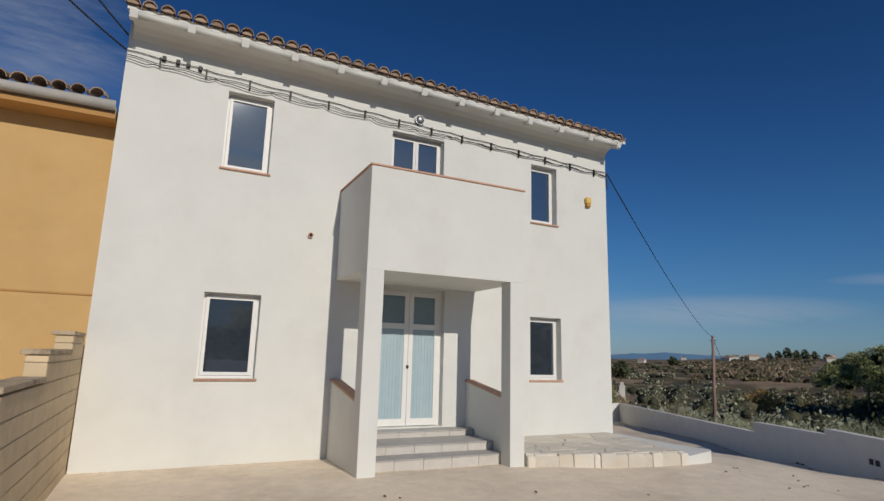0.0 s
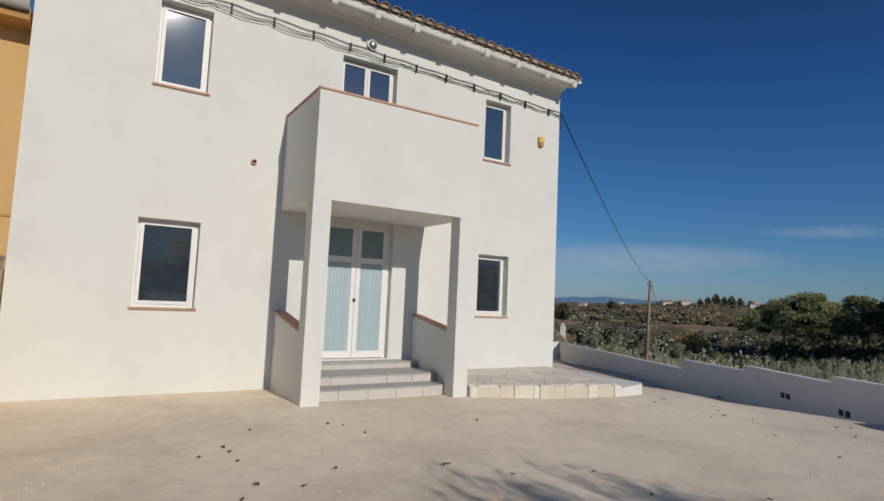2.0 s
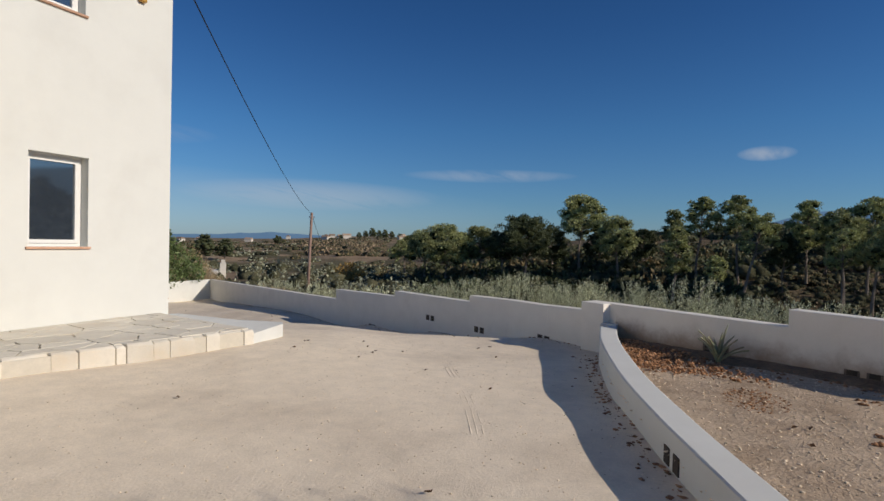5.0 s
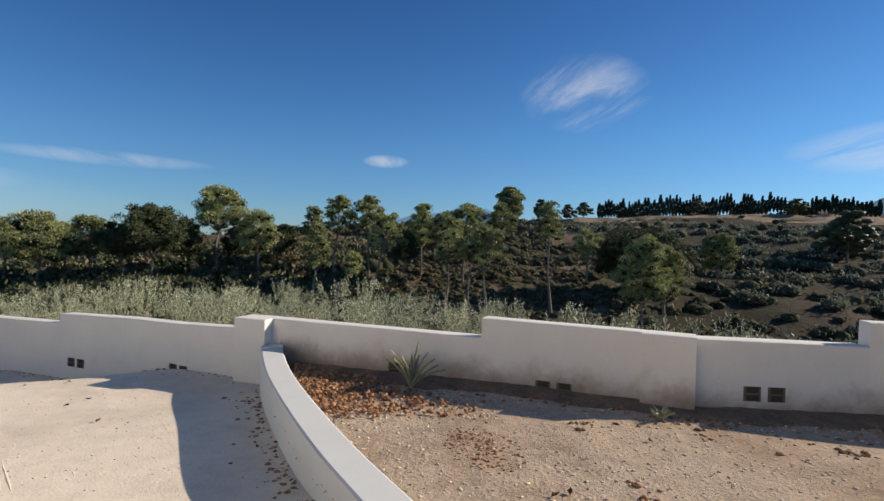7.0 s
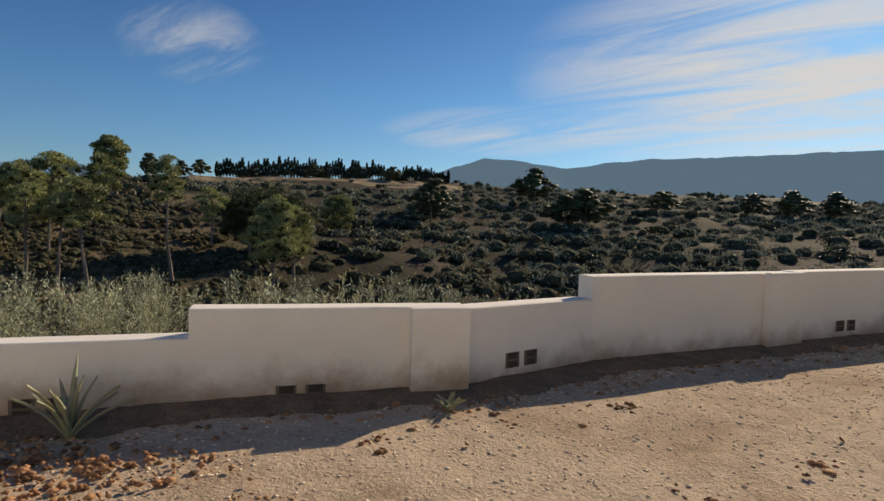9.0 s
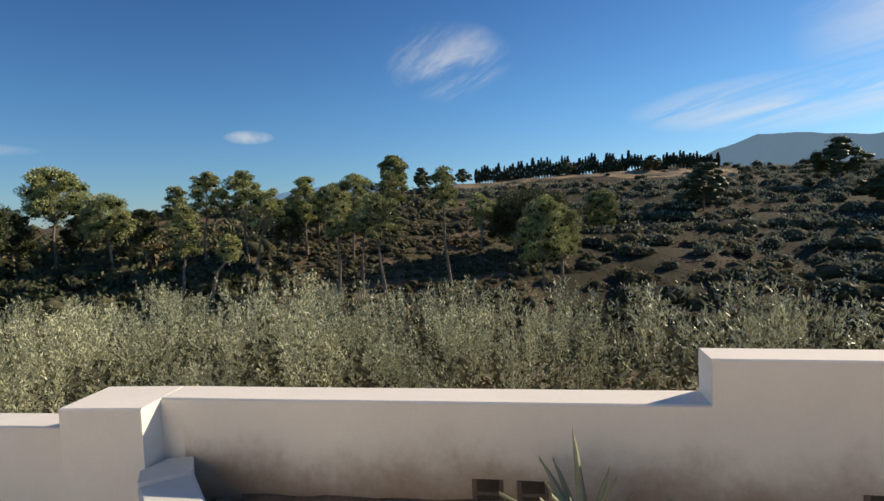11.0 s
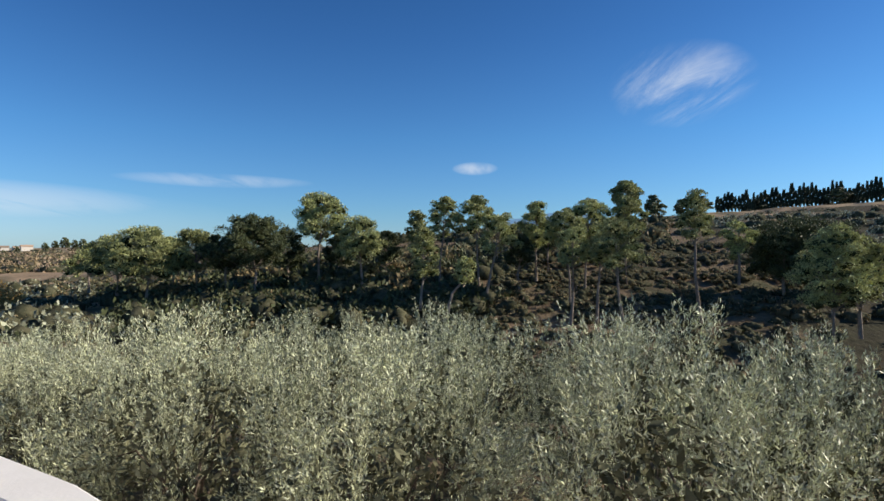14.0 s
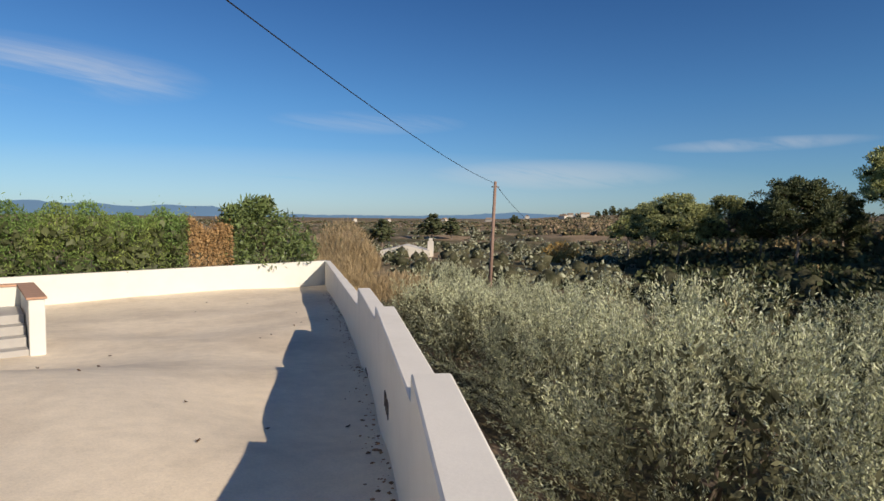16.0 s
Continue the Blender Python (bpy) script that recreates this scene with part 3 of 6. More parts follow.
def boundary():
    w = thing("boundary_wall", (0, 0, 0), "white rendered boundary wall with stepped top and square drain holes", "wall", kind="structure")
    P = WALL_PTS
    for i, za, zb in ((0, -.76, -.52), (1, -.20, -.10), (2, .047, .08), (3, .225, .265), (4, .262, .295), (5, .295, .335), (7, .49, .495), (8, .70, .688), (9, .675, .66), (10, .875, .875), (11, .885, .90), (12, 1.05, 1.1)):
        wall_piece(w, P[i], P[i + 1], za, zb, .22, lap=.04 if i in (3, 4) else 0.0)
    # piers proud of the inner face
    wall_piece(w, P[6], P[7], .49, .49, .22, .16, "pier")
    for a, b, z, inset in (((0.36, -10.12), P[9], .692, 0.09), ((-1.35, -14.0), (-1.6, -14.5), .885, 0.08)):
        wall_piece(w, a, b, z, z, -0.005, inset, "pier")
    # drain holes: slab coloured as the hollow's shade, with a raised hollow-brick rim
    def vent(x, y, z, dx, dy, s=0.13):
        d = Vector((dx, dy)).normalized()
        m = Matrix.Translation((x, y, z)) @ Matrix.Rotation(math.atan2(d.y, d.x), 4, "Z")
        o = thing("drain_hole", (0, 0, 0))
        o.parent = w
        for k in (-1, 1):
            bm = bmesh.new()
            box(bm, k * .105 - s / 2, k * .105 + s / 2, -.004, .012, -s / 2, s / 2, m)
            part("cavity", bm, VENT, o)
            bm = bmesh.new()
            for x0, x1, z0, z1 in ((-s / 2 - .01, -s / 2 + .012, -s / 2, s / 2), (s / 2 - .012, s / 2 + .006, -s / 2, s / 2), (-s / 2, s / 2, -.008, .008)):
                box(bm, k * .105 + x0, k * .105 + x1, -.010, .004, z0, z1, m)
            part("rim", bm, SOILG, o)
    vents = [(1.76, -8.09, .06, 6, 7), (4.99, -3.53, -.50, 4, 3), (3.55, -5.31, -.33, 4, 3), (6.05, -1.83, -.48, 4, 3), (7.60, 0.79, -1.10, 4, 3), (0.83, -9.46, 0.06, 6, 7), (-0.05, -11.08, 0.20, 7, 8), (-2.0, -15.3, .22, 9, 10), (-2.9, -17.0, .2, 9, 10)]
    for x, y, z, i, j in vents:
        a = min(range(len(P) - 1), key=lambda k: abs((Vector(P[k]).lerp(Vector(P[k + 1]), .5) - Vector((x, y))).length - 0.0))
        # the wall piece on which it lies
        k = next((k for k in range(len(P) - 1) if P[k][1] >= y >= P[k + 1][1]), a)
        d = Vector(P[k]) - Vector(P[k + 1])
        x = wall_x(y)
        vent(x, y, z, -d.x, -d.y)


SOILG = mat("hollow_brick", (0.17, 0.13, 0.10), 0.95, 0.15, 12, 60, 0.5, 0.01)
boundary()


def end_wall():
    w = thing("end_wall", (0, 0, 0), "plain white rendered wall closing the far side of the yard", "wall", kind="structure")
    bm = prism([(-16, 12.7), (4.12, 14.37), (14.9, 15.25), (14.9, 15.45), (4.12, 14.57), (-16, 12.9)], -2.6, -0.76)
    part("segment", bm, WHITE, w)


end_wall()


def bed_wall():
    w = thing("bed_wall", (0, 0, 0), "low curved white wall around the gravel bed", "low wall", kind="structure")
    def smooth(pts, n=6):
        out = []
        for i in range(len(pts) - 1):
            p0, p1, p2, p3 = (Vector(pts[max(0, min(len(pts) - 1, i + k))]) for k in (-1, 0, 1, 2))
            for s in range(n):
                t = s / n
                out.append(0.5 * ((2 * p1) + (p2 - p0) * t + (2 * p0 - 5 * p1 + 4 * p2 - p3) * t * t + (3 * p1 - p0 - 3 * p2 + p3) * t ** 3))
        return out + [Vector(pts[-1])]
    o, i = smooth(BED_OUT), smooth(BED_IN)
    bm, rings = bmesh.new(), []
    for p, q in zip(o, i):
        zt = 0.17 + 0.004 * noise.noise((p.x * 3, p.y * 3, 0))
        d = (q - p).normalized()
        rings.append([bm.verts.new(v) for v in ((*p, -.8), (*p, zt - .01), (*(p + d * .015), zt), (*(q - d * .015), zt), (*q, zt - .01), (*q, -.8))])
    for a, b in zip(rings, rings[1:]):
        for j in range(5):
            bm.faces.new((a[j], a[j + 1], b[j + 1], b[j]))
    bm.faces.new(rings[0]), bm.faces.new(rings[-1][::-1])
    bmesh.ops.recalc_face_normals(bm, faces=bm.faces)
    part("curb", bm, WHITE, w)
    bm = prism([(2.46, -6.50), (2.60, -6.50), (2.70, -6.62), (2.66, -6.74), (2.48, -6.74)], -.8, .19)
    part("curb_end", bm, WHITE, w)
    for x in (-2.35, ):
        y = bed_edge_y(x) + 0.1
        d = Vector((-1.93 + 2.68, -7.56 + 7.84)).normalized()
        m = Matrix.Translation((x, y, -0.02)) @ Matrix.Rotation(math.atan2(d.y, d.x), 4, "Z")
        o2 = thing("drain_hole")
        o2.parent = w
        for k in (-1, 1):
            # solid slab, the shade of the hole is in its colour
            bm = bmesh.new()
            box(bm, k * .09 - .05, k * .09 + .05, -.012, .014, -.06, .06, m)
            part("cavity", bm, VENT, o2)


bed_wall()


# ---- house ----
def lift(x):
    return -x * 0.027


def facade(parent, x0, x1, z0, ztop, y, thick, holes, material, name="wall"):
    """A wall in the plane y with openings; holes are (x0, x1, z0, z1)."""
    xs = sorted({x0, x1, *[h[0] for h in holes], *[h[1] for h in holes]})
    zs = sorted({z0, *[h[2] for h in holes], *[h[3] for h in holes]}) + [None]
    bm = bmesh.new()
    cache = {}

    def v(x, z, yy):
        zz = ztop(x) if z is None else z
        key = (round(x, 4), round(zz, 4), yy)
        if key not in cache:
            cache[key] = bm.verts.new((x, yy, zz))
        return cache[key]

    def hole(i, j):
        if i < 0 or j < 0 or i >= len(xs) - 1 or j >= len(zs) - 1:
            return True
        if zs[j + 1] is None:
            return False
        cx, cz = (xs[i] + xs[i + 1]) / 2, (zs[j] + zs[j + 1]) / 2
        return any(h[0] < cx < h[1] and h[2] < cz < h[3] for h in holes)

    for i in range(len(xs) - 1):
        for j in range(len(zs) - 1):
            if hole(i, j):
                continue
            a, b, c, d = xs[i], xs[i + 1], zs[j], zs[j + 1]
            bm.faces.new((v(a, c, y), v(b, c, y), v(b, d, y), v(a, d, y)))
            bm.faces.new((v(a, c, y + thick), v(a, d, y + thick), v(b, d, y + thick), v(b, c, y + thick)))
            for (p, q, r, s), di, dj in (((a, c, a, d), -1, 0), ((b, d, b, c), 1, 0), ((b, c, a, c), 0, -1), ((a, d, b, d), 0, 1)):
                if hole(i + di, j + dj):
                    bm.faces.new((v(p, q, y), v(r, s, y), v(r, s, y + thick), v(p, q, y + thick)))
    bmesh.ops.recalc_face_normals(bm, faces=bm.faces)
    return part(name, bm, material, parent)


WINDOWS = [(-8.15, -7.41, 4.58, 5.905, 1), (-8.20, -7.355, 1.235, 2.547, 1), (-2.065, -1.40, 4.46, 5.73, 1), (-2.105, -1.33, 1.235, 2.482, 1)]
BALC_WIN = (-5.23, -4.14, 3.0, 5.82)
DOOR = (-5.375, -4.045, 0.42, 2.86)


def window_unit(parent, x0, x1, z0, z1, y, leaves=1, sash=0.052):
    w = new("window")
    w.parent = parent
    bm = bmesh.new()
    f = 0.04
    for b in ((x0, x0 + f, z0, z1), (x1 - f, x1, z0, z1), (x0 + f, x1 - f, z0, z0 + f), (x0 + f, x1 - f, z1 - f, z1)):
        box(bm, b[0], b[1], y, y + .07, b[2], b[3])
    part("frame", bm, PAINT, w)
    n = leaves
    wd = (x1 - x0 - 2 * f) / n
    for k in range(n):
        a, b = x0 + f + k * wd + .003, x0 + f + (k + 1) * wd - .003
        bm = bmesh.new()
        for q in ((a, a + sash, z0 + f + .003, z1 - f - .003), (b - sash, b, z0 + f + .003, z1 - f - .003), (a + sash, b - sash, z0 + f + .003, z0 + f + sash), (a + sash, b - sash, z1 - f - sash, z1 - f - .003)):
            box(bm, q[0], q[1], y - .018, y + .05, q[2], q[3])
        part("sash", bm, PAINT, w)
        bm = bmesh.new()
        box(bm, a + sash + .001, b - sash - .001, y + .012, y + .02, z0 + f + sash + .001, z1 - f - sash - .001)
        g = part("pane", bm, GLASS, w)
    # thin panel with the unlit room's darkness in its colour
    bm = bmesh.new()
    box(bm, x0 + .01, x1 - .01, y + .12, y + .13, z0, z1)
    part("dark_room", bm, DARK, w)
    return w


def door_unit(parent, x0, x1, z0, z1, y):
    d = new("door")
    d.parent = parent
    tagged(d, "double door painted white with pale blue grooved panels and blue-curtained top lights")
    bm = bmesh.new()
    f = 0.055
    for b in ((x0, x0 + f, z0, z1), (x1 - f, x1, z0, z1), (x0 + f, x1 - f, z1 - f, z1)):
        box(bm, b[0], b[1], y, y + .09, b[2], b[3])
    part("frame", bm, PAINT, d)
    mid = (x0 + x1) / 2
    for a, b in ((x0 + f + .003, mid - .003), (mid + .003, x1 - f - .003)):
        leaf = new("leaf")
        leaf.parent = d
        s, zt = 0.085, z0 + 1.70
        bm = bmesh.new()
        zb, ze = z0 + .01, z1 - f - .005
        for q in ((a, a + s, zb, ze), (b - s, b, zb, ze), (a + s, b - s, zb, zb + .12), (a + s, b - s, zt, zt + .10), (a + s, b - s, ze - .08, ze)):
            box(bm, q[0], q[1], y - .02, y + .04, q[2], q[3])
        part("stile", bm, PAINT, leaf)
        n = 7
        w = (b - a - 2 * s) / n
        for k in range(n):
            bm = bmesh.new()
            box(bm, a + s + k * w + .001, a + s + (k + 1) * w - .001, y, y + .02, zb + .12, zt)
            part("board", bm, BLUE, leaf)
        bm = bmesh.new()
        box(bm, a + s, b - s, y + .022, y + .03, zb + .12, zt)
        part("backing", bm, BLUED, leaf)
        bm = bmesh.new()
        box(bm, a + s + .001, b - s - .001, y + .005, y + .011, zt + .101, ze - .081)
        part("pane", bm, BLUED, leaf)
    bm = bmesh.new()
    box(bm, mid - .03, mid + .015, y - .045, y - .021, z0 + 1.0, z0 + 1.06)
    bevel(bm, .006)
    part("handle", bm, CABLE, d, "small black lock knob")


def half_tile(r0, r1, length, thick=0.014, n=6):
    """A barrel tile along +y, hump up."""
    bm = bmesh.new()
    rings = []
    for y, r in ((0, r0), (length, r1)):
        outer = [bm.verts.new((r * math.cos(math.pi * k / n), y, r * math.sin(math.pi * k / n))) for k in range(n + 1)]
        inner = [bm.verts.new(((r - thick) * math.cos(math.pi * k / n), y, (r - thick) * math.sin(math.pi * k / n))) for k in range(n + 1)]
        rings.append((outer, inner))
    (o0, i0), (o1, i1) = rings
    for k in range(n):
        bm.faces.new((o0[k], o0[k + 1], o1[k + 1], o1[k]))
        bm.faces.new((i0[k + 1], i0[k], i1[k], i1[k + 1]))
        bm.faces.new((o0[k + 1], o0[k], i0[k], i0[k + 1]))
        bm.faces.new((o1[k], o1[k + 1], i1[k + 1], i1[k]))
    bmesh.ops.recalc_face_normals(bm, faces=bm.faces)
    me = bpy.data.meshes.new("roof_tile")
    bm.to_mesh(me)
    bm.free()
    me.materials.append(TILE)
    return me


HOUSE_L, HOUSE_R, HOUSE_B = -9.67, 0.0, 9.0
EAVE = lambda x: 6.385 + lift(x) * 0.70


def make_house():
    h = thing("house", (0, 0, 0), "two-storey white rendered village house with porch, balcony and tiled eaves", "house")
    holes = [w[:4] for w in WINDOWS] + [BALC_WIN, DOOR]
    facade(h, HOUSE_L, HOUSE_R, -1.5, lambda x: EAVE(x) + .14, 0.0, 0.32, holes, WHITE, "wall")
    for x0, x1, y0, y1 in ((HOUSE_L, HOUSE_L + .3, .321, HOUSE_B), (HOUSE_R - .3, HOUSE_R, .321, HOUSE_B), (HOUSE_L + .301, HOUSE_R - .301, HOUSE_B - .3, HOUSE_B)):
        bm = bmesh.new()
        box(bm, x0, x1, y0, y1, -2.0, 6.4)
        part("wall", bm, WHITE, h)
    for x0, x1, z0, z1, n in WINDOWS:
        win = window_unit(h, x0, x1, z0, z1, 0.16, n)
        bm = bbox(x0 - .03, x1 + .03, -.035, .159, z0 - .035, z0 - .002, .005)
        part("sill", bm, TERRA, win, "thin terracotta tile sill")
    window_unit(h, *BALC_WIN, 0.16, 2)
    door_unit(h, *DOOR, 0.13)
    # roof
    pitch = math.tan(radians(17))
    bm = bmesh.new()
    vs = [bm.verts.new(v) for v in ((HOUSE_L - .02, -.52, EAVE(HOUSE_L) + .05), (.14, -.52, EAVE(0) + .05), (.14, 4.4, EAVE(0) + .05 + 4.9 * pitch), (HOUSE_L - .02, 4.4, EAVE(HOUSE_L) + .05 + 4.9 * pitch),
                                    (HOUSE_L - .02, 9.4, EAVE(HOUSE_L) + .05), (.14, 9.4, EAVE(0) + .05))]
    up = [bm.verts.new(v.co + Vector((0, 0, .06))) for v in vs]
    for f in ((0, 3, 2, 1), (3, 4, 5, 2)):
        bm.faces.new([vs[i] for i in f])
        bm.faces.new([up[i] for i in f[::-1]])
    for a, b in ((0, 1), (1, 2), (2, 5), (5, 4), (4, 3), (3, 0)):
        bm.faces.new((vs[a], vs[b], up[b], up[a]))
    roof = part("roof", bm, WHITE, h)
    # plaster rolls and corbels
    xs = [-9.60 + i * 0.795 for i in range(13)]
    for i, x in enumerate(xs):
        z = EAVE(x)
        bm = bmesh.new()
        prof = [(-.34, .045), (-.34, -.03), (-.40, -.055), (-.46, -.075), (-.51, -.065), (-.53, -.015), (-.55, .045)]
        a = [bm.verts.new((x - .055, y, z + q)) for y, q in prof]
        b = [bm.verts.new((x + .055, y, z + q)) for y, q in prof]
        bm.faces.new(a), bm.faces.new(b[::-1])
        for k in range(len(prof)):
            bm.faces.new((a[k], b[k], b[(k + 1) % len(prof)], a[(k + 1) % len(prof)]))
        bmesh.ops.recalc_face_normals(bm, faces=bm.faces)
        part("corbel", bm, WHITE, h)
        if i < 12:
            x1 = xs[i + 1] - .056
            bm = bmesh.new()
            tube(bm, [(x + .056, -.46, z + .025), (x1, -.46, EAVE(x1) + .025)], .062, 10)
            part("eave_moulding", bm, WHITE, h, smooth=True)
            bm = bmesh.new()
            cove = [(-.43, .0), (-.30, .03), (-.16, .005), (-.06, -.06), (-.002, -.15)]
            xa, xb = x - (.055 if i else .02), xs[i + 1] - .0555 + (.11 if i == 11 else 0)
            a = [bm.verts.new((xa, y, EAVE(xa) + q)) for y, q in cove]
            b = [bm.verts.new((xb, y, EAVE(xb) + q)) for y, q in cove]
            up = [bm.verts.new((xx, -.002, EAVE(xx) + .04)) for xx in (xa, xb)] + [bm.verts.new((xx, -.43, EAVE(xx) + .04)) for xx in (xa, xb)]
            for k in range(4):
                bm.faces.new((a[k], a[k + 1], b[k + 1], b[k]))
            bm.faces.new((a[4], up[0], up[1], b[4]))
            bm.faces.new((a[0], b[0], up[3], up[2]))
            bm.faces.new((up[0], up[2], up[3], up[1]))
            bm.faces.new([up[0]] + a[::-1] + [up[2]])
            bm.faces.new([up[1], up[3]] + b)
            bmesh.ops.recalc_face_normals(bm, faces=bm.faces)
            part("soffit_cove", bm, WHITE, h, smooth=False)
    return h


house = make_house()


def make_porch():
    p = thing("porch", (0, 0, 0), "white rendered entrance porch carrying a solid balcony with thin brick coping", "porch")
    L0, R0, F, top, mid = -6.15, -3.40, -1.655, 4.47, 2.885
    # front pillars, balcony box
    for x0, x1 in ((L0, -5.88), (-3.67, R0)):
        part("pillar", bbox(x0, x1, F, F + .27, -.3, mid - .0005, .003), WHITE, p)
    part("balcony_front", bbox(L0, R0, F, F + .15, mid, top, .003), WHITE, p)
    for x0 in (L0, R0 - .15):
        part("balcony_side", bbox(x0 + .002, x0 + .148, F + .151, -.001, mid + .004, top, .006), WHITE, p)
    part("balcony_floor", bbox(L0 + .151, R0 - .151, F + .151, -.001, mid, mid + .2, .004), WHITE, p)
    for b in ((L0 - .02, R0 + .02, F - .02, F + .165), (L0 - .02, L0 + .165, F + .166, -.002), (R0 - .165, R0 + .02, F + .166, -.002)):
        part("coping", bbox(*b, top + .002, top + .032, .005), TERRA, p, "thin terracotta coping")
    # sloping side parapets with brick coping
    for x0, x1 in ((L0 + .02, L0 + .17), (R0 - .17, R0 - .02)):
        bm = bmesh.new()
        pr = [(-.001, -.3), (F + .271, -.3), (F + .271, .98), (-.001, 1.20)]
        for off, m, z0 in ((0, WHITE, None), (1, TERRA, .035)):
            if off:
                bm = bmesh.new()
                pr = [(-.002, 1.202), (F + .272, .982), (F + .272, 1.017), (-.002, 1.237)]
            e = .015 if off else 0
            a = [bm.verts.new((x0 - e, y, z)) for y, z in pr]
            b = [bm.verts.new((x1 + e, y, z)) for y, z in pr]
            bm.faces.new(a), bm.faces.new(b[::-1])
            for k in range(4):
                bm.faces.new((a[k], b[k], b[(k + 1) % 4], a[(k + 1) % 4]))
            bmesh.ops.recalc_face_normals(bm, faces=bm.faces)
            part("coping" if off else "side_parapet", bm, m, p)


make_porch()


def make_steps():
    s = thing("entrance_steps", (0, 0, 0), "three grey tiled entrance steps between white parapets", "steps")
    x0, x1 = -5.96, -3.58
    levels = [(-1.36, .15), (-1.0, .29), (-.34, .40)]
    prev = -.25
    bm = bmesh.new()
    for i, (y, z) in enumerate(levels):
        box(bm, x0 + .01, x1 - .01, y + .02, (levels[i + 1][0] + .02 if i < 2 else -.002), -.3, z - .02)
    part("core", bm, GROUT, s)
    for i, (y, z) in enumerate(levels):
        zb = (-.03, .15, .29)[i]
        yb = levels[i + 1][0] + .018 if i < 2 else -.003
        n = 5
        w = (x1 - x0) / n
        for k in range(n):
            part("riser_tile", bbox(x0 + k * w + .003, x0 + (k + 1) * w - .003, y + .006, y + .018, zb + .002, z - .024, .002), RISER, s, "pale stone-coloured riser tile")
            part("tread_tile", bbox(x0 + k * w + .003, x0 + (k + 1) * w - .003, y - .008, yb, z - .02, z, .003), GREYT, s)


make_steps()


def make_platform():
    s = thing("stone_platform", (0, 0, 0), "low platform of irregular pale crazy-paving stone along the house", "terrace")
    rnd = random.Random(4)
    foot = lambda x: -1.72 - 0.62 * (x + 3.39) / 2.7          # front edge
    X0, X1 = -3.385, -.60
    part("bed", prism([(X0, -.004), (X0, foot(X0) + .05), (X1, foot(X1) + .05), (X1 + .45, -.004)], -.3, .155), GROUT, s)
    # crazy paving: cells of scattered seeds
    seeds = []
    while len(seeds) < 62:
        x, y = rnd.uniform(X0, X1 + .4), rnd.uniform(-2.45, 0)
        if all((x - a) ** 2 + (y - b) ** 2 > .19 ** 2 for a, b in seeds):
            seeds.append((x, y))
    outline = [(X0 + .01, -.01), (X0 + .01, foot(X0) + .06), (X1, foot(X1) + .06), (X1 + .42, -.01)]
    for i, c in enumerate(seeds):
        poly = [Vector(q) for q in outline]
        for j, d in enumerate(seeds):
            if i == j or (c[0] - d[0]) ** 2 + (c[1] - d[1]) ** 2 > 1.2:
                continue
            m, n = (Vector(c) + Vector(d)) / 2, (Vector(d) - Vector(c)).normalized()
            m = m - n * 0.011
            out = []
            for k in range(len(poly)):
                a, b = poly[k], poly[(k + 1) % len(poly)]
                da, db = (a - m).dot(n), (b - m).dot(n)
                if da <= 0:
                    out.append(a)
                if da * db < 0:
                    out.append(a.lerp(b, da / (da - db)))
            poly = out
            if len(poly) < 3:
                break
        if len(poly) < 3:
            continue
        bm = prism([tuple(q) for q in poly], .15, .172 + rnd.uniform(0, .008))
        part("paving_stone", bm, STONE, s)
    # kerb stones along the front
    x = X0
    while x < X1 - .05:
        w = rnd.choice((.12, .18, .22, .28, .34)) * rnd.uniform(.85, 1.15)
        x2 = min(X1 + .03, x + w)
        y0, y1 = foot(x), foot(x2)
        o, top = rnd.uniform(-.012, .022), .158 + rnd.uniform(-.006, .018)
        lo, g = rnd.uniform(.0, .03), .007
        front = [(x + g + rnd.uniform(0, .012), y0 - o, -.2), (x2 - g - rnd.uniform(0, .012), y1 - o, -.2), (x2 - g, y1 - o - .008 + rnd.uniform(0, .012), top - .02 - lo), (x + g, y0 - o - .008 + rnd.uniform(0, .012), top - .02), (x2 - g - .012, y1 - o + .022, top), (x + g + .012, y0 - o + .022, top), (x2 - g, y1 + .10, top), (x + g, y0 + .10, top), (x2 - g, y1 + .10, -.2), (x + g, y0 + .10, -.2)]
        bm = bmesh.new()
        v = [bm.verts.new(q) for q in front]
        for f in ((0, 1, 2, 3), (3, 2, 4, 5), (5, 4, 6, 7), (7, 6, 8, 9), (9, 8, 1, 0), (0, 3, 5, 7, 9), (1, 8, 6, 4, 2)):
            bm.faces.new([v[i] for i in f])
        bmesh.ops.recalc_face_normals(bm, faces=bm.faces)
        part("kerb_stone", bm, STONE, s)
        x = x2
    part("kerb_mortar", prism([(X0, foot(X0) - .002), (X1, foot(X1) - .002), (X1, foot(X1) + .04), (X0, foot(X0) + .04)], -.2, .145), GROUT, s)
    r = tagged(part("ramp_kerb", prism([(-.585, -2.36), (.36, -2.08), (.50, -1.95), (.30, -1.2), (.12, -.1), (.01, -.004), (-.14, -.004)], lambda x, y: -.6, lambda x, y: .14 if x < .2 and y > -2 else .10), WHITE), "low white rendered kerb beside the stone platform", "kerb")


make_platform()


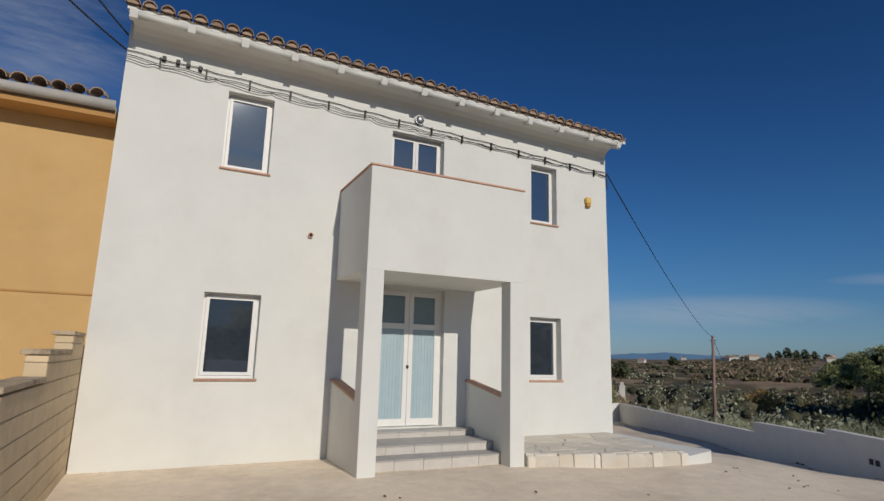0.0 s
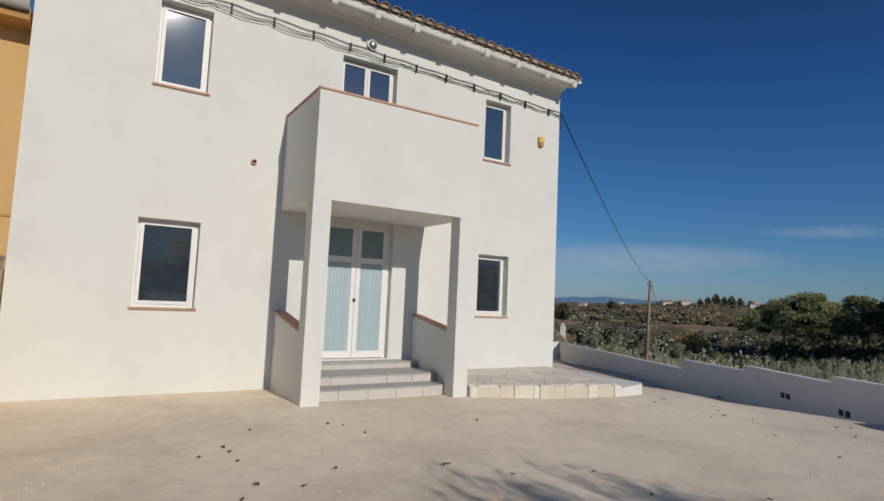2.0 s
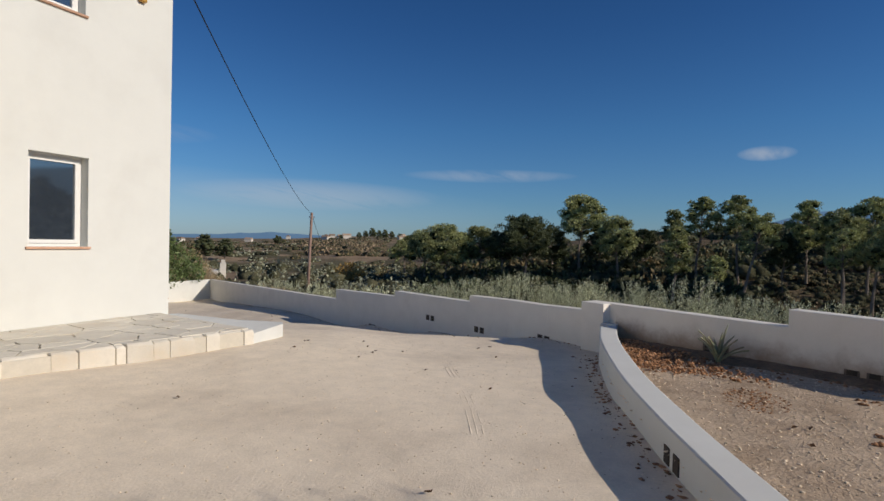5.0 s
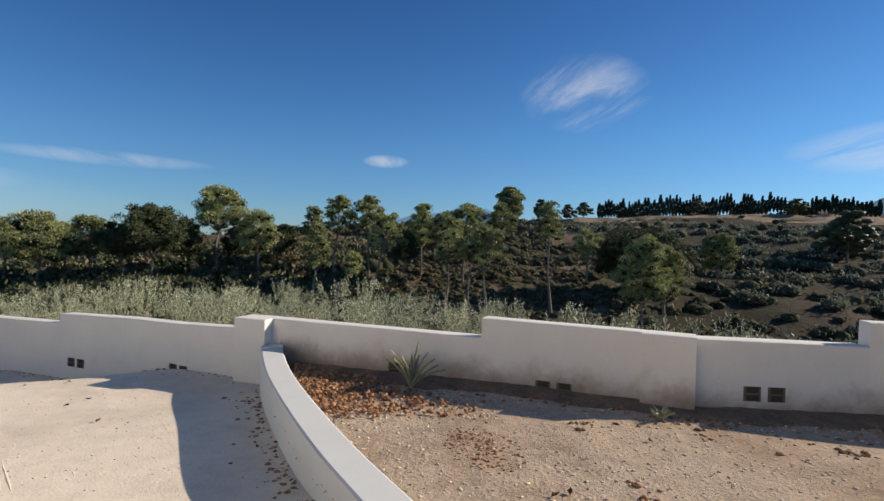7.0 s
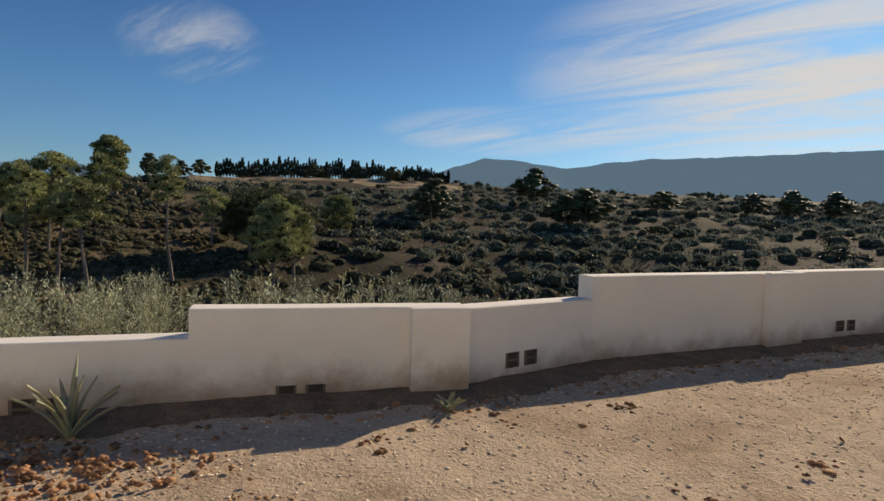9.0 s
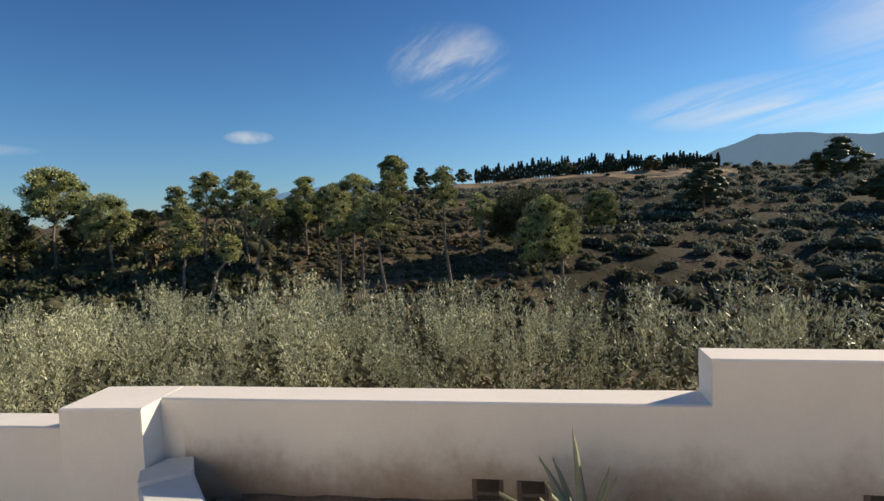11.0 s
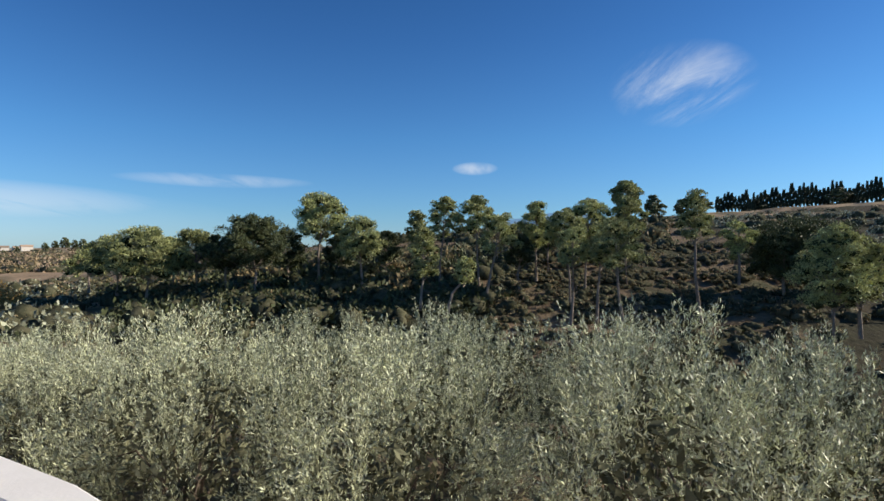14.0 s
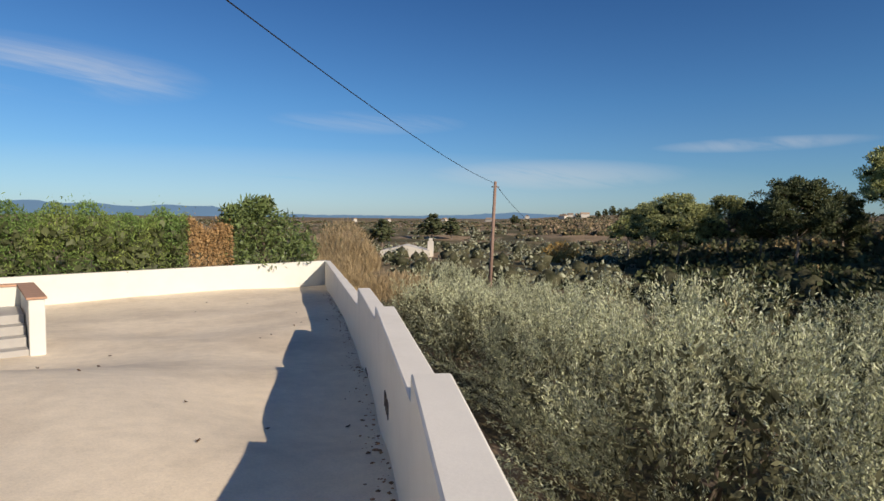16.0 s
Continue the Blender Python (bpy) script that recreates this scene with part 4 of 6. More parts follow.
def make_neighbour():
    n = thing("neighbour_house", (0, 0, 0), "ochre-yellow rendered neighbouring house with tiled eaves", "house")
    bm = bmesh.new()
    box(bm, -20, HOUSE_L - .01, .3, 9, -1, 5.018)
    part("wall", bm, YELLOW, n)
    part("string_course", bbox(-20, HOUSE_L - .012, .285, .302, 2.40, 2.425, 0), OCHRE, n)
    bm = bmesh.new()
    box(bm, -20, HOUSE_L - .02, -.12, .299, 5.02, 5.10)
    part("soffit", bm, OCHRE, n)
    bm = bmesh.new()
    tube(bm, [(-20, -.18, 5.16), (HOUSE_L - .03, -.18, 5.20)], .075, 10)
    part("gutter", bm, GUTTER, n, "grey half-round gutter", smooth=True)
    bm = bmesh.new()
    box(bm, -20, HOUSE_L - .02, -.10, 9, 5.10, 5.20, )
    part("roof", bm, TILE, n)
    w = thing("stepped_block_wall", (0, 0, 0), "beige split-block garden wall stepping down with concrete coping", "wall", kind="structure")
    # top heights step down away from the house
    steps = [(0.0, -1.05, 1.80), (-1.05, -2.55, 1.58), (-2.55, -4.2, 1.32), (-4.2, -6.0, 1.06)]
    for y1, y0, z in steps:
        zz = -.3
        course = 0
        while zz < z - .03:
            top = min(zz + .20, z)
            part("block", bbox(-9.88, -9.685, y0 + .001, y1 - .001, zz + .004, top - .004, .008), BLOCK, w)
            zz = top
        part("coping", bbox(-9.92, -9.672, y0 - .03, y1 - .031, z, z + .05, .006), CAPST, w)
        part("core", bbox(-9.87, -9.70, y0 + .02, y1 - .02, -.3, z - .03, 0), GROUT, w)


make_neighbour()


# ---- leaves and trees ----
def leaf_cloud(centres, dirs, size, aspect, rng, spread=0.9):
    """Small leaf blades at the points; returns verts and quads."""
    n = len(centres)
    c = np.asarray(centres)
    d = np.asarray(dirs, dtype=float) + rng.normal(0, spread, (n, 3))
    d /= np.linalg.norm(d, axis=1)[:, None] + 1e-9
    o = rng.normal(0, 1, (n, 3))
    s = np.cross(d, o)
    s /= np.linalg.norm(s, axis=1)[:, None] + 1e-9
    L_ = size * rng.uniform(.7, 1.3, (n, 1))
    W = L_ * aspect
    v = np.stack([c - s * W * .15, c + d * L_ * .5 - s * W * .5, c + d * L_, c + d * L_ * .5 + s * W * .5], 1).reshape(-1, 3)
    return v, np.arange(4 * n).reshape(-1, 4)


ICO_V = np.array([(0, 0, 1), (.89, 0, .45), (.28, .85, .45), (-.72, .53, .45), (-.72, -.53, .45), (.28, -.85, .45), (.72, .53, -.45), (-.28, .85, -.45), (-.89, 0, -.45), (-.28, -.85, -.45), (.72, -.53, -.45), (0, 0, -1)])
ICO_F = np.array([(0, 1, 2), (0, 2, 3), (0, 3, 4), (0, 4, 5), (0, 5, 1), (1, 6, 2), (2, 7, 3), (3, 8, 4), (4, 9, 5), (5, 10, 1), (6, 7, 2), (7, 8, 3), (8, 9, 4), (9, 10, 5), (10, 6, 1), (11, 7, 6), (11, 8, 7), (11, 9, 8), (11, 10, 9), (11, 6, 10)])


def lumps(name, items, material, parent, rng, label="", kind="", category=""):
    """Dense inner foliage: uneven small masses (centre, half sizes) in one mesh."""
    V, F = [], []
    for i, (c, h) in enumerate(items):
        V.append(np.array(c) + ICO_V * (1 + rng.normal(0, .14, (12, 1))) * np.array(h))
        F.append(ICO_F + 12 * i)
    return mesh_from(name, np.concatenate(V), np.concatenate(F), material, parent, label, kind, smooth=True, category=category)


def branchy(bm, base, height, rng, n=5, r=0.09, spread=0.9, start=0.25):
    for k in range(n):
        a = 2 * math.pi * (k + rng.uniform(0, .6)) / n
        t = Vector(base) + Vector((0, 0, height * start))
        p = [tuple(t)]
        for s in range(1, 5):
            f = s / 4
            p.append((t.x + math.cos(a) * spread * f * (1 + .15 * rng.normal()), t.y + math.sin(a) * spread * f * (1 + .15 * rng.normal()), t.z + (height * (1 - start)) * f * (.7 + .1 * rng.normal())))
        tube(bm, p, r * .55, 5, r * .12)


def olive(seed, height=2.5, radius=1.35, shoots=260, per=46, leaf=.065):
    rng = np.random.default_rng(seed)
    t = thing("olive_tree", (0, 0, -60), "bushy silver-green olive tree with many upright shoots", "olive tree", "olive trees outside the wall")
    bm = bmesh.new()
    tube(bm, [(0, 0, -.2), (.04, .02, .3), (.0, .05, height * .3)], .11, 7, .08)
    part("trunk", bm, BARK, t)
    bm = bmesh.new()
    branchy(bm, (0, 0, 0), height * .66, rng, 6, .05, radius * .45, .2)
    part("limb_work", bm, BARK, t)
    C, D, clusters, inner = [], [], [], []
    n = 15
    for k in range(n):
        a = k * 2.399 + rng.uniform(-.3, .3)
        rr = radius * .84 * math.sqrt((k + .3) / n)
        dome = math.sqrt(max(0.05, 1 - (rr / (radius * 1.12)) ** 2))
        top = height * (.36 + .64 * dome) * rng.uniform(.78, 1.12)
        x, y = math.cos(a) * rr, math.sin(a) * rr
        clusters.append((x, y, top, a, rr, 0))
        m = 120
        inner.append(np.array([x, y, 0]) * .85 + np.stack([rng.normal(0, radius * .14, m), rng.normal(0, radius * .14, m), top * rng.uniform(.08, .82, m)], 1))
        if rr > radius * .45:
            clusters.append((x * 1.06, y * 1.06, top * rng.uniform(.55, .75), a, rr, 1))
            clusters.append((x * 1.12, y * 1.12, top * rng.uniform(.28, .48), a, rr, 1))
    for s in range(shoots):
        cx, cy, top, a, rr, low = clusters[s % len(clusters)]
        ln = rng.uniform(.35, .85)
        sx, sy = rng.normal(0, 1, 2)
        lean = Vector((math.cos(a) * (.22 if not low else .8) * rr / radius + sx * .17, math.sin(a) * (.22 if not low else .8) * rr / radius + sy * .17, 1.0 if not low else rng.uniform(.1, .9)))
        lean.normalize()
        base = np.array([cx + sx * .085, cy + sy * .085, max(.15, top - ln * rng.uniform(.75, 1.05))])
        f = rng.uniform(0, 1, per)
        C.append(base + np.outer(f * ln, np.array(lean)) + rng.normal(0, .016, (per, 3)))
        D.append(np.tile(np.array(lean), (per, 1)))
    v, f = leaf_cloud(np.concatenate(C), np.concatenate(D), leaf, .24, rng, .55)
    mesh_from("foliage", v, f, OLIVE, t)
    # darker leaves inside the crown, coloured as the shade between the shoots
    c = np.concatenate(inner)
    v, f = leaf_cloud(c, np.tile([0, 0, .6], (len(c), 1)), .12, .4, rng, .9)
    mesh_from("inner_foliage", v, f, OLIVESHADE, t)
    return t


def pine(seed, height=9.0, trunk_lean=(0.6, 0), crown=3.0, clumps=16, per=230, dark=False, low=.45, flat=.55):
    rng = np.random.default_rng(seed)
    t = thing("pine_tree", (0, 0, -60), "tall pine with a bare trunk and clumped rounded crown" if not dark else "dark dense pine with a broad clumped crown", "pine tree", "pines on the far slope")
    lx, ly = trunk_lean
    bm = bmesh.new()
    tube(bm, [(0, 0, -1), (lx * .3, ly * .3, height * .3), (lx * .7, ly * .7, height * .62), (lx, ly, height * .92)], .16, 6, .05)
    part("trunk", bm, PBARK, t)
    bm = bmesh.new()
    C, cores = [], []
    for k in range(clumps):
        f = (k + .5) / clumps
        z = height * (low + (1 - low) * f * .94)
        env = crown * (.35 + .65 * math.sin(math.pi * min(1, .22 + .74 * f)))
        a = k * 2.399 + rng.uniform(-.4, .4)
        rr = env * rng.uniform(.25, .85) * (0.3 if k == clumps - 1 else 1)
        c = Vector((lx * z / height + math.cos(a) * rr, ly * z / height + math.sin(a) * rr, z))
        s = crown * rng.uniform(.26, .44)
        tube(bm, [(lx * z / height * .9, ly * z / height * .9, z - s * 1.1), ((c.x + lx * z / height) / 2, (c.y + ly * z / height) / 2, z - s * .6), (c.x, c.y, z)], .05, 4, .02, False)
        # each clump is a cluster of smaller tufts
        for q in range(7):
            o = rng.normal(0, 1, 3)
            o = o / np.linalg.norm(o) * s * .62 * np.array([1, 1, flat])
            m_ = per // 7
            if q % 2 == 0:
                cores.append((np.array(c) + o, (s * .54, s * .50, s * .38)))
            p = rng.normal(0, 1, (m_, 3))
            p /= np.linalg.norm(p, axis=1)[:, None]
            p *= rng.uniform(.6, 1.08, (m_, 1)) * s * .55
            C.append(np.array(c) + o + p * np.array([1, 1, .75]))
    part("branch_work", bm, PBARK, t)
    C = np.concatenate(C)
    v, f = leaf_cloud(C, np.tile([0, 0, .5], (len(C), 1)), crown * .062, .5, rng, 1.0)
    lumps("inner_foliage", cores, PINED if dark else PINE, t, rng)
    mesh_from("foliage", v, f, PINED if dark else PINE, t)
    return t


def put_tree(src, x, y, s=1.0, rz=0.0, z=None, sz=None):
    z = land_z(x, y) if z is None else z
    m = Matrix.LocRotScale((x, y, z), Euler((0, 0, radians(rz))), (s, s, sz or s))
    made = copy_thing(src, m)
    made.matrix_basis = m
    return made


def remove(ob):
    for o in (*ob.children_recursive, ob):
        bpy.data.objects.remove(o)


def plant_olives():
    near = [olive(i + 10, h, r, 700, 52, .045) for i, (h, r) in enumerate(((2.35, 1.35), (2.5, 1.25), (2.2, 1.45)))]
    far = [olive(i + 20, h, r, 220, 26, .082) for i, (h, r) in enumerate(((2.3, 1.45), (2.5, 1.35), (2.2, 1.5)))]
    rnd = random.Random(11)
    d, n, base = Vector((0.5, 0.866)), Vector((0.866, -0.5)), Vector((5.26, -3.2))
    k = 0
    for row, off in enumerate((3.0, 6.3, 9.8, 13.4, 17.0)):
        v = (-11.5, -10.5, -5.0, 4.0, 9.0)[row] + rnd.uniform(0, 1)
        while v < (34 if row < 2 else 26 if row == 2 else 20):
            p = base + d * v + n * (off + rnd.uniform(-.25, .25))
            kinds = near if row == 0 and -7.5 < v < 8 or row == 1 and -4 < v < 3 else far
            if not (row == 0 and v > 19):
                s = rnd.uniform(.88, 1.08) * (1.0 if v > -5 else .96)
                put_tree(kinds[k % 3], p.x, p.y, s, rnd.uniform(0, 360), sz=rnd.uniform(.88, 1.08) * (1.0 if v < 4 else .92) * (1.0 if v > -5 else .90))
            k += 1
            v += rnd.uniform(2.35, 2.9)
    for t in near + far:
        remove(t)


plant_olives()


def far_pine(az, dist, top, crown_low, foot, half, shape="round", lean=0.0, dark=False, seed=0, eye=(2.41, -5.90, 1.17)):
    """A pine of the far slope, by its bearing, distance, and the heights of top, crown's underside and foot in degrees."""
    rng = np.random.default_rng(seed)
    half *= 1.10
    a = radians(az)
    up = lambda deg: eye[2] + dist * math.tan(radians(deg))
    x, y = eye[0] + dist * math.cos(a), eye[1] + dist * math.sin(a)
    z0, z1, z2 = up(foot), up(crown_low), up(top)
    side = Vector((-math.sin(a), math.cos(a)))
    t = thing("pine_tree", (x + side.x * lean, y + side.y * lean, z0), "dark dense pine with a broad clumped crown" if dark else "tall pine with a bare grey trunk and clumped rounded crown", "pine tree", "pines on the far slope")
    ox, oy, H, C0 = -side.x * lean, -side.y * lean, z2 - z0, z1 - z0
    bm = bmesh.new()
    bend = rng.normal(0, .15, 2)
    spine = [(0, 0, -1.5), (ox * .35 + bend[0], oy * .35 + bend[1], C0 * .45), (ox * .8, oy * .8, max(.6, C0)), (ox, oy, C0 + (H - C0) * .75)]
    tube(bm, spine, .17, 6, .05)
    part("trunk", bm, PBARK, t)
    bm = bmesh.new()
    pts, nrm, cores = [], [], []
    crown_h = H - C0
    clumps = max(12, int(5.4 * half * crown_h / 3))
    for k in range(min(clumps, 40)):
        f = (k + .5) / min(clumps, 40)
        z = C0 + crown_h * (.06 + .86 * f)
        env = {"umbrella": math.sqrt(max(.08, 1 - (1.25 * f - .35) ** 2)), "tall": .55 + .5 * math.sin(math.pi * (f * .8 + .1)) - .35 * f, "round": math.sqrt(max(.08, 1 - (1.7 * f - .75) ** 2))}[shape] * half
        ang = k * 2.399 + rng.uniform(-.5, .5)
        s = half * rng.uniform(.22, .36)
        rr = max(0, env - s * .8) * rng.uniform(.45, 1.05)
        c = np.array([ox + math.cos(ang) * rr, oy + math.sin(ang) * rr, z + rng.normal(0, .1)])
        tube(bm, [(ox * .9, oy * .9, max(C0 * .8, z - s * 1.5)), ((c[0] + ox) / 2, (c[1] + oy) / 2, z - s * .8), tuple(c)], .05, 4, .015, False)
        for q in range(6):
            o = rng.normal(0, 1, 3)
            o = o / np.linalg.norm(o) * s * .75 * np.array([1, 1, .55])
            m = int(62 * min(1.6, s / .7 + .4))
            p = rng.normal(0, 1, (m, 3))
            p /= np.linalg.norm(p, axis=1)[:, None]
            p[:, 2] = np.abs(p[:, 2]) * np.where(rng.uniform(0, 1, m) < .78, 1, -1)
            r = rng.uniform(.55, 1.15, (m, 1)) * s * .52
            pts.append(c + o + p * r * np.array([1, 1, .72]))
            nrm.append(p + np.array([0, 0, .5]))
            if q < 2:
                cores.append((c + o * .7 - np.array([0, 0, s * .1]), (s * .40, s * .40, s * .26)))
    part("branch_work", bm, PBARK, t)
    v, f = leaf_cloud(np.concatenate(pts), np.concatenate(nrm), max(.14, dist * .0036), .42, rng, .7)
    mesh_from("foliage", v, f, PINED if dark else PINE, t)
    # near-black lumps hold the crown's inner shade in their colour
    lumps("inner_foliage", cores, PINESHADE, t, rng)


def plant_pines():
    # bearing, distance, top, crown's underside, foot, half width, shape, lean, dark
    for i, row in enumerate((
            (28.5, 64, 1.4, -1.6, -2.4, 3.0, "round", 0, False), (26.2, 60, 2.33, -2.0, -2.6, 3.6, "round", 0, False), (24.0, 66, 1.3, -1.8, -2.6, 2.6, "round", 0, False), (22.0, 62, 2.12, -1.6, -2.4, 2.7, "round", 0, False),
            (19.4, 60, 1.5, -1.6, -2.6, 2.5, "round", 0, True), (16.8, 58, 3.55, -1.2, -2.6, 3.8, "umbrella", 0, True), (13.6, 64, 2.3, -1.4, -2.4, 2.3, "round", 0, True), (10.3, 62, 5.9, 1.7, -1.2, 3.1, "umbrella", .3, False),
            (6.5, 58, 3.48, -.6, -2.0, 2.7, "umbrella", -.3, False), (3.6, 64, 2.2, -1.0, -2.4, 2.2, "round", 0, True), (-.1, 52, 2.9, -3.0, -4.4, 1.7, "tall", .3, False), (-2.3, 61, 5.7, 1.6, -3.0, 2.1, "umbrella", .6, False),
            (.6, 66, 4.3, .6, -2.0, 1.8, "tall", 0, False), (-5.6, 60, 5.66, 2.0, -3.1, 2.4, "umbrella", -.4, False), (-7.9, 55, 4.0, .0, -3.4, 2.2, "umbrella", 1.3, False), (-4.4, 46, -.46, -3.2, -5.1, 1.4, "tall", 1.6, False),
            (-11.7, 62, 5.1, .2, -1.6, 2.1, "tall", 0, False), (-14.6, 56, 4.2, .6, -5.0, 2.3, "umbrella", -.5, False), (-16.9, 60, 5.25, 1.0, -4.6, 2.5, "round", .4, False), (-15.4, 50, 2.5, -1.6, -6.4, 1.9, "round", .3, False),
            (-19.5, 48, 3.1, -1.6, -5.9, 2.4, "umbrella", -.6, False), (-18.2, 50, 1.6, -1.2, -6.2, 1.6, "round", .5, False), (-20.6, 62, 5.2, 1.8, -3.0, 2.1, "tall", 0, False), (-20.5, 96, 6.95, 3.6, 2.6, 2.6, "round", 0, False),
            (-26.6, 52, 5.68, .9, -5.1, 1.9, "tall", -.5, False), (-30.3, 60, 2.82, -.7, -1.7, 1.7, "round", 0, False), (-33.8, 64, 2.6, -2.2, -2.6, 4.0, "round", 0, True), (-37.0, 66, 2.4, -2.2, -2.6, 4.2, "round", 0, True),
            (-37.4, 47, 2.4, -5.0, -5.9, 2.7, "tall", 0, False), (-39.2, 50, 1.4, -4.6, -5.6, 2.2, "round", 0, False), (-42.4, 72, 2.4, -1.4, -2.0, 2.3, "round", 0, False), (-10.0, 58, 1.9, -1.6, -3.0, 2.0, "round", 0, True), (-12.9, 70, 3.2, .2, -1.0, 2.0, "round", 0, True),
            (8.4, 70, 1.8, -1.0, -2.0, 2.4, "round", 0, True), (30.6, 72, .3, -1.8, -2.2, 2.2, "round", 0, False))):
        far_pine(*row, seed=300 + i)


plant_pines()


def scatter_bushes():
    """Low scrub on the slopes, one sheet of small growths."""
    rng = np.random.default_rng(7)
    groups = {"scrub": (SCRUB, []), "grove": (GROVE, []), "dark_scrub": (PINED, []), "dry_scrub": (CANE, [])}
    cores = {k: [] for k in groups}

    def bush(x, y, s, hh, per, key, z=None):
        z = land_z(x, y) if z is None else z
        p = rng.normal(0, 1, (per, 3))
        p /= np.linalg.norm(p, axis=1)[:, None]
        p[:, 2] = np.abs(p[:, 2])
        p *= rng.uniform(.55, 1.1, (per, 1))
        groups[key][1].append((np.array([x, y, z - .1]) + p * np.array([s, s, hh]), s))
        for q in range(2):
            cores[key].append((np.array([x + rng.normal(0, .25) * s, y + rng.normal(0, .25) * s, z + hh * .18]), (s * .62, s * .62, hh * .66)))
    def polar(a0, a1, r0, r1):
        a, r = radians(rng.uniform(a0, a1)), math.sqrt(rng.uniform(r0 ** 2, r1 ** 2))
        return 1 + r * math.cos(a), -6 + r * math.sin(a)
    for _ in range(1700):
        x, y = polar(-75, 35, 26, 105)
        s = rng.uniform(.5, 1.5)
        az = math.degrees(math.atan2(y + 6, x - 1))
        if -34 < az < -9:
            s *= .62
        if az < -38 and rng.uniform() < .3:
            continue
        bush(x, y, s, s * rng.uniform(.6, .9), 60, "scrub" if rng.uniform() < (.5 if az > -9 or az < -34 else .82) else "dark_scrub")
    for _ in range(1500):
        x, y = polar(-35, -7, 34, 92)
        s = rng.uniform(.35, 1.0)
        bush(x, y, s, s * rng.uniform(.5, .8), 44, ("scrub", "scrub", "dry_scrub", "dark_scrub")[int(rng.uniform(0, 4))])
    for r in np.arange(44, 205, 6.5):
        step = 3.9 / r
        a = radians(-104)
        while a < radians(-36 if r < 110 else -26):
            a += step * rng.uniform(.75, 1.35)
            rr = r + rng.normal(0, .5)
            if rng.uniform() < .16 or (math.degrees(a) > -44 and r < 75) or (r > 146 and math.degrees(a) > -53):
                continue
            s = rng.uniform(1.7, 2.6)
            bush(1 + rr * math.cos(a), -6 + rr * math.sin(a), s, s * .62, 151, "grove" if rng.uniform() < .93 else "dark_scrub")
    for _ in range(300):
        x, y = polar(-100, -30, 28, 200)
        s = rng.uniform(.6, 1.6)
        bush(x, y, s, s * .7, 50, "dark_scrub" if rng.uniform() < .6 else "scrub")
    for r in np.arange(24, 96, 5.0):
        a = radians(28)
        while a < radians(68):
            a += 3.6 / r * rng.uniform(.8, 1.3)
            s = rng.uniform(1.2, 1.9)
            if rng.uniform() < .85 and not (r < 36 and a > radians(44)):
                bush(1 + r * math.cos(a), -6 + r * math.sin(a), s, s * .9, 60, "grove" if rng.uniform() < .9 else "dark_scrub")
    for _ in range(230):
        x, y = polar(-9, 28, 43, 80)
        s = rng.uniform(1.3, 2.4)
        bush(x, y, s, s * .8, 150, "dark_scrub" if rng.uniform() < .8 else "scrub")
    for _ in range(900):
        x, y = polar(22, 78, 90, 560)
        s = rng.uniform(1.0, 3.4)
        bush(x, y, s, s * .55, 44, ("grove", "grove", "dry_scrub", "dry_scrub", "scrub", "dark_scrub")[int(rng.uniform(0, 6))])
    for _ in range(260):
        x, y = polar(-24, 8, 76, 150)
        s = rng.uniform(1.2, 2.8)
        bush(x, y, s, s * .8, 60, "dark_scrub" if rng.uniform() < .6 else "scrub")
    for _ in range(260):
        x, y = polar(31, 40, 150, 420)
        s = rng.uniform(2.0, 4.0)
        bush(x, y, s, s * .6, 60, "dry_scrub")
    for _ in range(260):
        x, y = polar(-100, 20, 200, 330)
        s = rng.uniform(1.2, 2.6)
        bush(x, y, s, s * .8, 46, "dark_scrub")
    for key, (m, lst) in groups.items():
        V, F, n = [], [], 0
        for c, s in lst:
            v, f = leaf_cloud(c, np.tile([0, 0, .5], (len(c), 1)), s * (.19 if len(c) == 151 else .27), .55, rng, .9)
            V.append(v)
            F.append(f + n)
            n += len(v)
        mesh_from(key, np.concatenate(V), np.concatenate(F), m, None, {"scrub": "low dry brown-green scrub on the slopes", "grove": "rows of grey-green olive bushes on the terraces", "dark_scrub": "dark evergreen bushes in the ravine", "dry_scrub": "straw-brown dry growth on the fields"}[key], "stuff", category="bushes")
        # cores in one dark tone, painted as the shade inside the bushes
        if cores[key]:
            lumps(key, cores[key], LEAFSHADE, None, rng, {"scrub": "low dry brown-green scrub on the slopes", "grove": "rows of grey-green olive bushes on the terraces", "dark_scrub": "dark evergreen bushes in the ravine", "dry_scrub": "straw-brown dry growth on the fields"}[key], "stuff", "bushes")


scatter_bushes()


